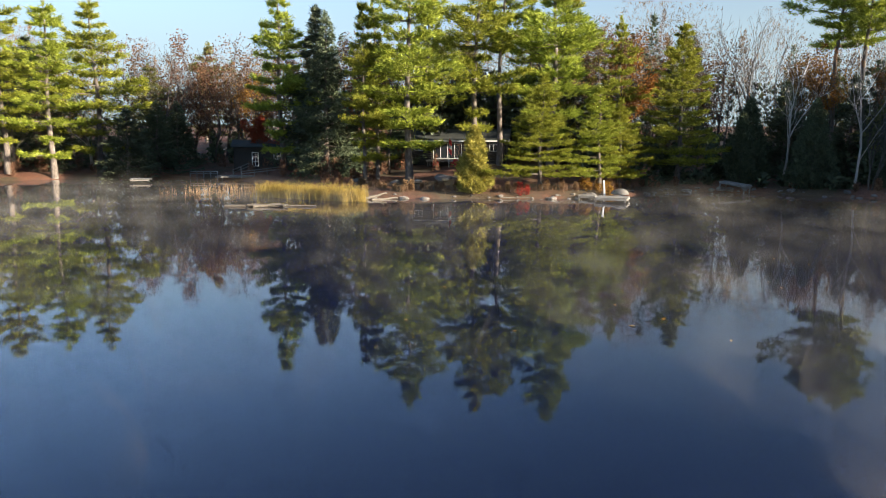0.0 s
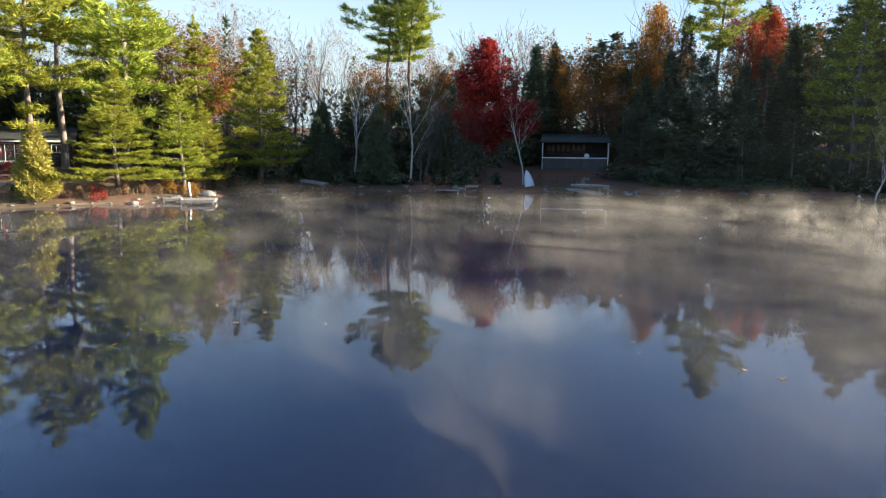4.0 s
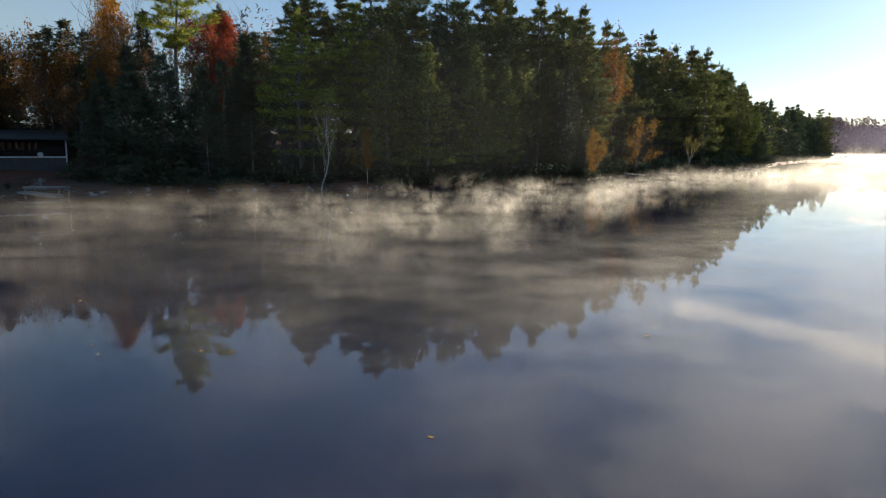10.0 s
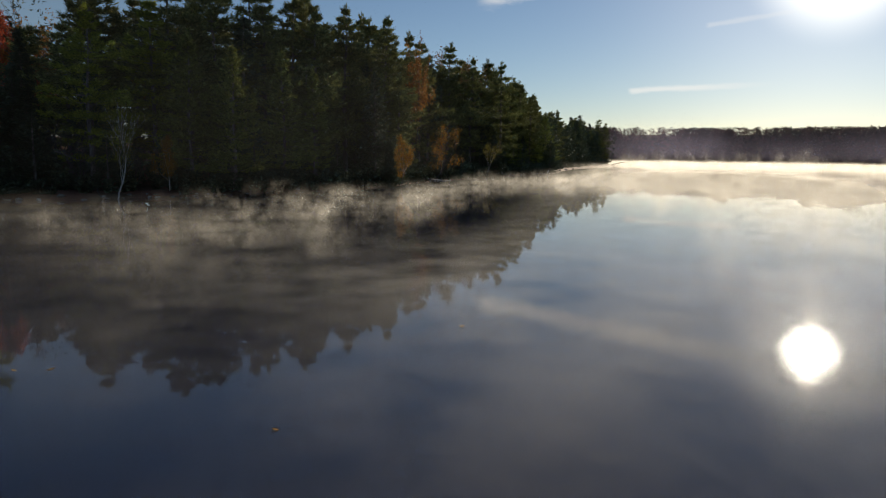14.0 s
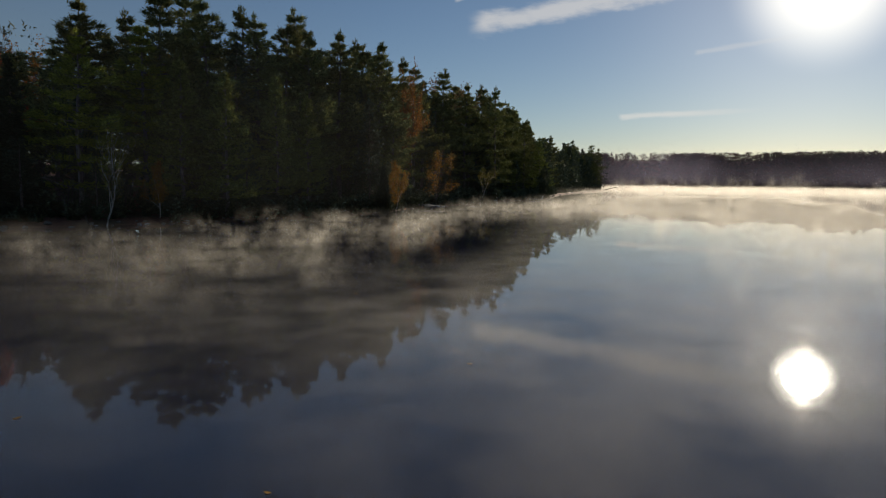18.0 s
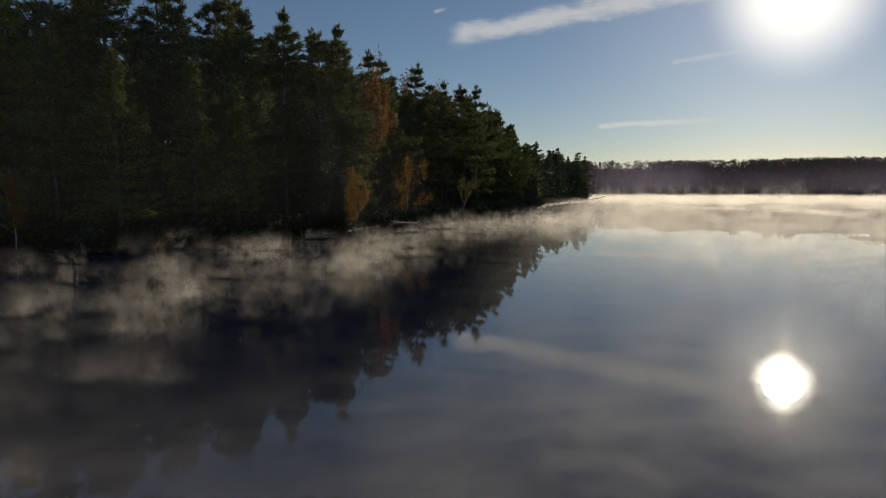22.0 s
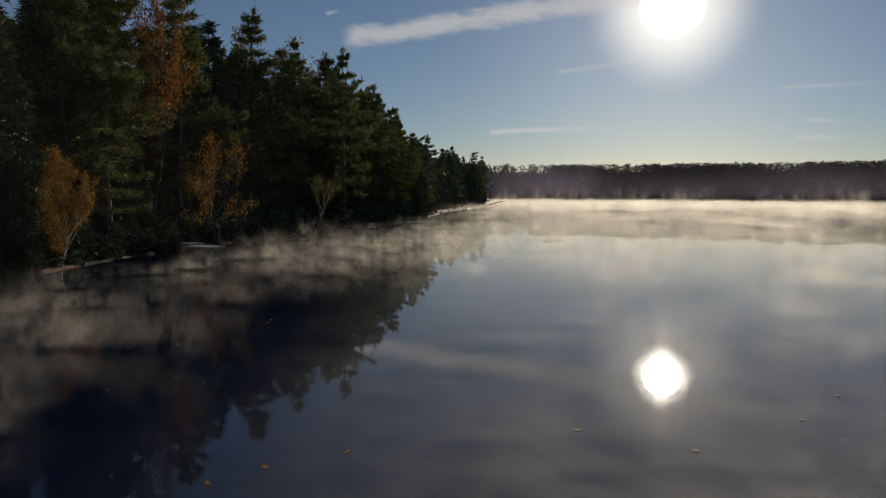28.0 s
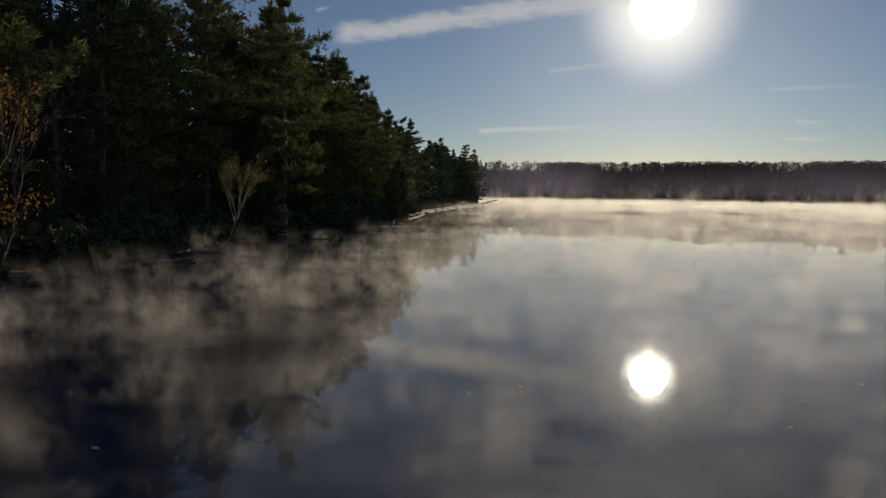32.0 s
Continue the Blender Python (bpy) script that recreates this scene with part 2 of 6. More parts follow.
def ground_material():
    n = Nodes("forest_floor")
    v = n.coords()
    leaf = n.ramp(n.noise(7, 6, v, 0.7), (0.3, (0.05, 0.022, 0.012)), (0.52, (0.16, 0.058, 0.03)), (0.72, (0.29, 0.115, 0.055)))
    moss = n.ramp(n.noise(2.5, 4, v), (0.3, (0.03, 0.03, 0.012)), (0.7, (0.075, 0.06, 0.025)))
    col = n.mix(n.ramp(n.noise(0.15, 4, v), (0.45, (0, 0, 0)), (0.6, (0.8, 0.8, 0.8))), leaf, moss)
    n.link(col, n.bsdf.inputs["Base Color"])
    n.bsdf.inputs["Roughness"].default_value = 0.9
    n.link(n.bump(n.noise(9, 5, v), 0.6, 0.08), n.bsdf.inputs["Normal"])
    return n.mat


def mist_material(name, strength, scale, stretch, cut, edge=0.3, tint=(0.95, 0.93, 0.88)):
    """White vapour: light scatters to both sides of each thin sheet, density uneven and fading to the sheet's rims."""
    n = Nodes(name)
    n.tree.nodes.remove(n.bsdf)
    uv = n.add("UVMap")
    sep = n.add("SeparateXYZ")
    n.link(uv.outputs["UV"], sep.inputs[0])
    puffs = n.ramp(n.noise(scale, 5, n.coords(stretch), 0.6), (cut, (0, 0, 0)), (cut + edge, (1, 1, 1)))
    banks = n.ramp(n.noise(scale * 0.13, 3, n.coords()), (0.36, (0.25, 0.25, 0.25)), (0.62, (1, 1, 1)))
    fade = [banks]
    for s, low, high in (("X", 0.0, 0.4), ("X", 1.0, 0.6), ("Y", 0.0, 0.25), ("Y", 1.0, 0.25)):
        m = n.add("MapRange", From_Min=low, From_Max=high)
        m.interpolation_type = "SMOOTHERSTEP"
        n.link(sep.outputs[s], m.inputs["Value"])
        fade.append(m.outputs[0])
    last = puffs
    for f in (*fade, strength):
        k = n.add("Math")
        k.operation = "MULTIPLY"
        n.link(last, k.inputs[0])
        if isinstance(f, float):
            k.inputs[1].default_value = f
        else:
            n.link(f, k.inputs[1])
        last = k.outputs[0]
    d, t = n.add("BsdfDiffuse"), n.add("BsdfTranslucent")
    d.inputs["Color"].default_value = t.inputs["Color"].default_value = (*tint, 1)
    # vapour has no face of its own: it takes the sun's light whichever way a sheet of it lies
    drift = n.add("CombineXYZ", X=SUN_DIR.x, Y=SUN_DIR.y, Z=SUN_DIR.z + 0.25)
    n.link(drift.outputs[0], d.inputs["Normal"])
    both, clear, final = n.add("MixShader", Fac=0.15), n.add("BsdfTransparent"), n.add("MixShader")
    n.link(d.outputs[0], both.inputs[1])
    n.link(t.outputs[0], both.inputs[2])
    n.link(last, final.inputs["Fac"])
    n.link(clear.outputs[0], final.inputs[1])
    n.link(both.outputs[0], final.inputs[2])
    n.link(final.outputs[0], n.out.inputs["Surface"])
    return n.mat


BARK_PINE = surface("pine_bark", (0.075, 0.06, 0.05), (0.25, 0.21, 0.185), 2.0, 0.95, (1, 1, 0.25), relief=0.8, distance=0.05)
BARK_GREY = surface("grey_bark", (0.045, 0.038, 0.034), (0.125, 0.108, 0.096), 2.5, 0.9, (1, 1, 0.4), relief=0.5, distance=0.03)
BARK_BIRCH = surface("birch_bark", (0.22, 0.19, 0.165), (0.60, 0.56, 0.51), 2.0, 0.7, (1, 1, 2.5), relief=0.3)
NEEDLES = foliage("pine_needles", (0.095, 0.125, 0.018), (0.44, 0.47, 0.068), 0.26)
NEEDLES_DARK = foliage("hemlock_needles", (0.05, 0.066, 0.042), (0.13, 0.15, 0.085), 0.05)
# pine needles again, the backlit north shore's shade put into the colour
NEEDLES_SHADED = foliage("pine_needles_shaded", (0.065, 0.08, 0.034), (0.28, 0.275, 0.092), 0.14)
# young pines there: part of that shade mixed into the needle colour
NEEDLES_HALF_SHADED = foliage("pine_needles_half_shaded", (0.07, 0.09, 0.03), (0.32, 0.34, 0.085), 0.1)
CEDAR = foliage("cedar_sprays", (0.2, 0.18, 0.04), (0.46, 0.40, 0.10), 0.2)
LEAF_RED = foliage("red_maple_leaves", (0.20, 0.028, 0.02), (0.42, 0.065, 0.038), 0.35)
LEAF_ORANGE = foliage("orange_leaves", (0.15, 0.06, 0.015), (0.34, 0.17, 0.04), 0.3)
LEAF_YELLOW = foliage("yellow_leaves", (0.20, 0.095, 0.016), (0.42, 0.22, 0.035), 0.25)
LEAF_BROWN = foliage("brown_leaves", (0.10, 0.055, 0.03), (0.24, 0.14, 0.08), 0.3)
LEAF_OLIVE = foliage("olive_leaves", (0.10, 0.09, 0.02), (0.26, 0.22, 0.05), 0.35)
REED = foliage("reed_blades", (0.26, 0.20, 0.04), (0.55, 0.44, 0.10), 0.4)
DRY = foliage("dry_stems", (0.12, 0.07, 0.045), (0.34, 0.21, 0.12), 0.25)
STONE = surface("granite", (0.10, 0.09, 0.082), (0.27, 0.245, 0.225), 1.5, 0.85, relief=0.6, distance=0.05)
PLANK = surface("weathered_planks", (0.15, 0.14, 0.13), (0.38, 0.36, 0.33), 2.0, 0.8, (0.3, 3, 3), relief=0.4)
PLANK_OLD = surface("old_planks", (0.13, 0.12, 0.11), (0.34, 0.32, 0.29), 2.0, 0.85, (0.3, 3, 3), relief=0.5)
DARK_WOOD = surface("dark_stained_logs", (0.018, 0.016, 0.014), (0.055, 0.048, 0.042), 2.0, 0.75, (0.3, 2, 2), relief=0.5)
ROOFING = surface("dark_shingles", (0.02, 0.024, 0.022), (0.06, 0.065, 0.06), 3.0, 0.9, relief=0.6)
WHITE_PAINT = surface("white_paint", (0.62, 0.62, 0.61), (0.82, 0.82, 0.80), 2.0, 0.5, relief=0.1, spread=0.05)
RED_PAINT = surface("red_paint", (0.45, 0.012, 0.02), (0.65, 0.025, 0.03), 2.0, 0.45, relief=0.1, spread=0.1)
GREY_WALL = surface("grey_boards", (0.06, 0.06, 0.065), (0.14, 0.14, 0.145), 2.0, 0.85, (2, 2, 0.3), relief=0.4)
BOAT_PAINT = surface("pale_blue_hull", (0.45, 0.52, 0.60), (0.70, 0.76, 0.82), 1.5, 0.4, relief=0.1, spread=0.05)
METAL = surface("dull_metal", (0.25, 0.25, 0.26), (0.5, 0.5, 0.52), 4.0, 0.45, metal=0.8, relief=0.1)


def glass_material():
    n = Nodes("window_glass")
    n.bsdf.inputs["Base Color"].default_value = (0.02, 0.025, 0.03, 1)
    n.bsdf.inputs["Roughness"].default_value = 0.04
    n.bsdf.inputs["Specular IOR Level"].default_value = 0.8
    return n.mat


GLASS = glass_material()


# ---- mesh helpers ----
def raw(name, verts, faces, mat, smooth=False, uvs=None):
    """A mesh from arrays: all faces have the same number of corners."""
    verts, faces = np.asarray(verts, np.float32), np.asarray(faces, np.int32)
    me = bpy.data.meshes.new(name)
    count, k = faces.shape
    me.vertices.add(len(verts))
    me.vertices.foreach_set("co", verts.ravel())
    me.loops.add(count * k)
    me.loops.foreach_set("vertex_index", faces.ravel())
    me.polygons.add(count)
    me.polygons.foreach_set("loop_start", np.arange(0, count * k, k, dtype=np.int32))
    if smooth:
        me.polygons.foreach_set("use_smooth", np.ones(count, bool))
    if uvs is not None:
        layer = me.uv_layers.new(name="UVMap")
        layer.data.foreach_set("uv", np.asarray(uvs, np.float32)[faces.ravel()].ravel())
    me.update(calc_edges=True)
    me.materials.append(mat)
    return me


def part(name, data, parent, label="", m=None):
    ob = new(name, data)
    ob.parent = parent
    if m is not None:
        ob.matrix_basis = m
    return tagged(ob, label)


@functools.cache
def block(sx, sy, sz, mat, soft=0.012):
    """A box with eased edges, standing on its base, shared by all pieces of that size."""
    bm = bmesh.new()
    bmesh.ops.create_cube(bm, size=1, matrix=Matrix.Translation((0, 0, sz / 2)) @ Matrix.Diagonal((sx, sy, sz, 1)))
    soft = min(soft, 0.3 * min(sx, sy, sz))
    bmesh.ops.bevel(bm, geom=bm.edges[:], offset=soft, segments=1, affect="EDGES")
    me = bpy.data.meshes.new("block")
    bm.to_mesh(me)
    bm.free()
    me.materials.append(mat)
    return me


def tube_arrays(points, radii, sides):
    """Verts and quads of a tapered tube through the points."""
    pts, radii = np.asarray(points, float), np.asarray(radii, float)
    d = np.gradient(pts, axis=0)
    d /= np.linalg.norm(d, axis=1, keepdims=True) + 1e-9
    ref = np.where(np.abs(d[:, 2:3]) > 0.9, [[1.0, 0, 0]], [[0, 0, 1.0]])
    u = np.cross(d, ref)
    u /= np.linalg.norm(u, axis=1, keepdims=True) + 1e-9
    w = np.cross(d, u)
    a = np.linspace(0, 2 * np.pi, sides, endpoint=False)
    ring = np.cos(a)[None, :, None] * u[:, None] + np.sin(a)[None, :, None] * w[:, None]
    v = (pts[:, None] + ring * radii[:, None, None]).reshape(-1, 3)
    i, j = np.meshgrid(np.arange(len(pts) - 1), np.arange(sides), indexing="ij")
    b, n = i * sides, (j + 1) % sides
    f = np.stack([b + j, b + n, b + sides + n, b + sides + j], -1).reshape(-1, 4)
    return v, f


def joined(pieces):
    vs, fs, at = [], [], 0
    for v, f in pieces:
        vs.append(v)
        fs.append(f + at)
        at += len(v)
    return np.concatenate(vs), np.concatenate(fs)


def tufts(rng, centres, ways, sizes, k, width=0.3, loose=0.8):
    """k pointed blades round each centre, leaning along its way."""
    c, w, s = np.repeat(centres, k, 0), np.repeat(ways, k, 0), np.repeat(sizes, k)[:, None]
    d = w + loose * rng.normal(size=w.shape)
    d /= np.linalg.norm(d, axis=1, keepdims=True) + 1e-9
    side = np.cross(d, rng.normal(size=d.shape))
    side /= np.linalg.norm(side, axis=1, keepdims=True) + 1e-9
    s = s * rng.uniform(0.6, 1.2, s.shape)
    c = c + rng.normal(size=c.shape) * s * 0.25
    v = np.stack([c - side * s * width * 0.5 - d * s * 0.15, c + side * s * width * 0.5 - d * s * 0.15, c + d * s], 1).reshape(-1, 3)
    return v, np.arange(len(v)).reshape(-1, 3)


def leaves(rng, centres, size, spread, k):
    """k small four-cornered leaves scattered round each centre."""
    c = np.repeat(centres, k, 0) + rng.normal(size=(len(centres) * k, 3)) * spread
    a, b = rng.normal(size=c.shape), rng.normal(size=c.shape)
    a /= np.linalg.norm(a, axis=1, keepdims=True)
    b = np.cross(a, b)
    b /= np.linalg.norm(b, axis=1, keepdims=True)
    s = size * rng.uniform(0.6, 1.3, (len(c), 1))
    v = np.stack([c - a * s, c - b * s * 0.6, c + a * s, c + b * s * 0.6], 1).reshape(-1, 3)
    return v, np.arange(len(v)).reshape(-1, 4)


# ---- the lie of the land ----
NEAR_SHORE = [(-38, -230), (-52, -130), (-66, -78), (-72, -64), (-78, -60), (-84, -56), (-86.5, -50), (-84, -43), (-77, -34), (-66, -24), (-60, -18.5),
              (-56.5, -15), (-57, -9), (-58, -4), (-59, 1), (-61, 4.5), (-67, 9), (-70.5, 14), (-71, 19), (-67.5, 23.5), (-65, 28), (-63.5, 32), (-62, 38.5),
              (-57.5, 42), (-55.5, 49.5), (-52, 55.5), (-47, 60), (-41.5, 64), (-37, 71), (-29, 84), (-22.5, 93), (-20.5, 104), (-20, 114)]
NORTH_SHORE = [(-16.5, 130), (-12, 146), (-9.5, 160), (-5, 172), (1.5, 180), (4, 200), (9, 258), (20, 310), (33, 358), (33, 372), (15, 395), (-10, 470), (20, 585),
               (90, 610), (150, 596), (250, 548), (330, 490), (430, 400), (600, 200), (680, -50), (560, -350), (200, -480)]
SHORE = np.array(NEAR_SHORE + NORTH_SHORE, float)


def inland(p):
    """Metres from the shoreline, positive on land."""
    p = np.atleast_2d(np.asarray(p, float))
    a, b = SHORE, np.roll(SHORE, -1, 0)
    best, inside = np.full(len(p), 1e9), np.zeros(len(p), bool)
    for (ax, ay), (bx, by) in zip(a, b):
        t = (((p[:, 0] - ax) * (bx - ax) + (p[:, 1] - ay) * (by - ay)) / ((bx - ax) ** 2 + (by - ay) ** 2)).clip(0, 1)
        best = np.minimum(best, np.hypot(p[:, 0] - ax - t * (bx - ax), p[:, 1] - ay - t * (by - ay)))
        cross = (ay > p[:, 1]) != (by > p[:, 1])
        inside ^= cross & (p[:, 0] < (bx - ax) * (p[:, 1] - ay) / (by - ay + 1e-12) + ax)
    return np.where(inside, -best, best)


def lie(p):
    """Height of the ground: a low bank, a gentle rise, hills far off; the lake's bed below."""
    p = np.atleast_2d(np.asarray(p, float))
    d = inland(p)
    x, y = p[:, 0], p[:, 1]
    rough = 0.22 * np.sin(x * 0.9 + 1.3 * np.sin(y * 0.5)) * np.sin(y * 0.8 + np.sin(x * 0.6))
    land = 0.4 * np.clip(d / 1.2, 0, 1) + 0.075 * np.clip(d, 0, 70) + 0.03 * np.clip(d - 70, 0, 300) + rough * np.clip(d / 4, 0, 1)
    ridge = np.clip((d - 6) / 70, 0, 1)
    land = land + 18.5 * ridge * ridge * (3 - 2 * ridge) * np.clip((y - 420) / 60, 0, 1) * np.clip((x + 40) / 60, 0, 1)
    return np.where(d > 0, land, np.maximum(d * 0.35, -3.0))


def height(x, y):
    return float(lie([(x, y)])[0])


def steps(*spans):
    return np.unique(np.concatenate([np.arange(a, b, s) for a, b, s in spans]))


gx = steps((-4000, -400, 300), (-400, -120, 14), (-120, 40, 1.6), (40, 460, 10), (400, 4001, 300))
gy = steps((-4000, -300, 300), (-300, -80, 12), (-80, 200, 1.6), (200, 420, 6), (420, 760, 10), (700, 4001, 300))
xx, yy = np.meshgrid(gx, gy, indexing="ij")
plan = np.stack([xx.ravel(), yy.ravel()], 1)
i, j = np.meshgrid(np.arange(len(gx) - 1), np.arange(len(gy) - 1), indexing="ij")
quads = np.stack([i * len(gy) + j, (i + 1) * len(gy) + j, (i + 1) * len(gy) + j + 1, i * len(gy) + j + 1], -1).reshape(-1, 4)
ground = new("ground", raw("ground", np.column_stack([plan, lie(plan)]), quads, ground_material(), True))
tagged(ground, "forest floor of rust-brown fallen leaves and moss sloping to the lake", "ground", kind="structure")

edge = 4000.0
water = new("water", raw("water", [(-edge, -edge, 0), (edge, -edge, 0), (edge, edge, 0), (-edge, edge, 0)], [(0, 1, 2, 3)], water_material()))
tagged(water, "calm dark blue lake mirroring trees and sky", "lake", kind="structure")


# ---- trees ----
def conifer_proto(name, seed, kind, fine=1.0, needles=None):
    """A pine, spruce or hemlock 20 m high as meshes: trunk, limbs, crown."""
    rng = np.random.default_rng(seed)
    H = 20.0
    if kind == "pine":
        base, reach, gap, droop, rise, mat = rng.uniform(0.12, 0.2), 6.2, 1.5, 0.04, 0.07, NEEDLES
    elif kind == "highpine":
        base, reach, gap, droop, rise, mat = 0.55, 4.8, 1.0, 0.0, 0.16, NEEDLES
    elif kind == "young":
        base, reach, gap, droop, rise, mat = 0.14, 7.2, 1.25, 0.05, 0.12, NEEDLES
    elif kind == "hemlock":
        base, reach, gap, droop, rise, mat = 0.04, 5.8, 0.68, 0.2, 0.10, NEEDLES_DARK
    else:
        base, reach, gap, droop, rise, mat = 0.04, 3.8, 0.6, 0.18, 0.12, NEEDLES_DARK
    mat = needles or mat
    lean = rng.normal(size=2) * 0.25
    zs = np.linspace(0, H, 9)
    bow = np.stack([lean[0] * (zs / H) ** 2 + 0.12 * np.sin(zs * 0.5), lean[1] * (zs / H) ** 2 + 0.12 * np.cos(zs * 0.4), zs], 1)
    bow[0, 2] = -0.8
    trunk = tube_arrays(bow, 0.30 * (1 - zs / H) ** 0.8 + 0.015 + 0.10 * (zs < 0.5), 9)
    lobes = rng.uniform(0.72, 1.2, 7)
    airy = kind in ("pine", "highpine", "young")
    limbs, cs, ws, ss = [], [], [], []
    z = H * base
    while z < H - 0.35:
        f = (z / H - base) / (1 - base)
        if kind in ("pine", "highpine"):
            shape = (0.5 + 1.7 * f) if f < 0.26 else 0.94 * ((1 - f) / 0.74) ** 0.72
            shape = max(shape, 0.09) * (0.82 + 0.3 * math.sin(f * 19 + seed) + 0.12 * math.sin(f * 47))
        else:
            shape = max((1 - f) ** 0.85, 0.07) * (0.9 + 0.14 * math.sin(f * 23 + seed))
        n = rng.integers(5, 8)
        first = rng.uniform(0, 6.28)
        for b in range(n):
            az = first + b * 6.283 / n + rng.normal() * 0.25
            length = reach * shape * rng.uniform(0.62, 1.15) * lobes[int(az / 6.2832 * 7) % 7]
            if rng.random() < 0.07 and f < 0.6:
                length *= 0.35
            root = np.array([np.interp(z, zs, bow[:, 0]), np.interp(z, zs, bow[:, 1]), z + rng.normal() * 0.12])
            out = np.array([math.cos(az), math.sin(az), 0])
            side = np.array([-out[1], out[0], 0])
            s = np.linspace(0, 1, 5)[:, None]
            up = (rise + (0.22 if airy else 0.35) * f) * length
            path = root + out * length * s + np.array([0, 0, 1.0]) * (up * s ** 1.6 - droop * length * s * (1.2 - s) * 2)
            if fine > 0.5:
                limbs.append(tube_arrays(path[[0, 2, 4]], np.array([0.055, 0.035, 0.012]) * min(1.0, 0.35 + length / 4), 3))
            if airy:
                # flat plumes: shoots left and right of the bough, each carrying three tufts that turn upward
                cnt = max(4, int(length * 4.0 * fine))
                r = np.sort(rng.uniform(0.16, 1.0, cnt))
                sign = np.where(np.arange(cnt) % 2, 1.0, -1.0)
                lat = (0.12 + 0.34 * np.sin(np.clip(r * 1.15, 0, 1) * 3.0)) * min(length, 4.2) * rng.uniform(0.45, 1.1, cnt)
                at = np.stack([np.interp(r, s[:, 0], path[:, k]) for k in range(3)], 1)
                way = out * 0.75 + side * sign[:, None] * 0.75 + rng.normal(size=(cnt, 3)) * 0.12
                for step in (0.25, 0.62, 1.0):
                    here = at + way * (lat * step)[:, None]
                    here[:, 2] += 0.10 * lat * step + rng.normal(size=cnt) * 0.05
                    cs.append(here)
                    ws.append(way + np.array([0, 0, 0.42]))
                    ss.append(rng.uniform(0.34, 0.52, cnt) / fine ** 0.3)
                cs.append(path[-1:] + 0)
                ws.append(out[None] + np.array([[0, 0, 0.6]]))
                ss.append(np.full(1, 0.5))
            else:
                cnt = max(4, int(length * 11.0 * fine))
                r = rng.uniform(0.3, 1.03, cnt) ** 0.8
                lat = rng.normal(size=cnt) * 0.17 * length * (0.35 + 0.9 * np.sin(np.clip(r, 0, 1) * 2.6))
                here = np.stack([np.interp(r, s[:, 0], path[:, k]) for k in range(3)], 1) + side * lat[:, None]
                here[:, 2] += rng.normal(size=cnt) * 0.07 + 0.05 - 0.12 * np.abs(lat)
                cs.append(here)
                ws.append(out * 0.9 + side * np.sign(lat)[:, None] * 0.55 + np.array([0, 0, -0.05]))
                ss.append(rng.uniform(0.42, 0.78, cnt) * (0.75 if fine > 0.5 else 0.95))
        z += gap * rng.uniform(0.7, 1.3) * (1.0 - 0.4 * f) * (1.0 if airy or fine > 0.5 else 1.25)
    tip = bow[-1] + np.stack([rng.normal(size=14) * 0.12, rng.normal(size=14) * 0.12, rng.uniform(-1.0, 0.1, 14)], 1)
    cs.append(tip)
    ws.append(np.tile([0, 0, 1.0], (14, 1)))
    ss.append(np.full(14, 0.4))
    crown = tufts(rng, np.concatenate(cs), np.concatenate(ws), np.concatenate(ss), (11 if fine > 0.95 else 8 if fine > 0.5 else 5) if airy else (6 if fine > 0.5 else 5), (0.17 if fine > 0.95 else 0.22 if fine > 0.5 else 0.3) if airy else 0.28, 0.55 if airy else 0.5)
    parts = [("trunk", raw("trunk", *trunk, BARK_PINE, True))]
    if limbs:
        parts.append(("branchwork", raw("branchwork", *joined(limbs), BARK_PINE)))
    return parts + [("crown", raw(name + "_crown", *crown, mat))]


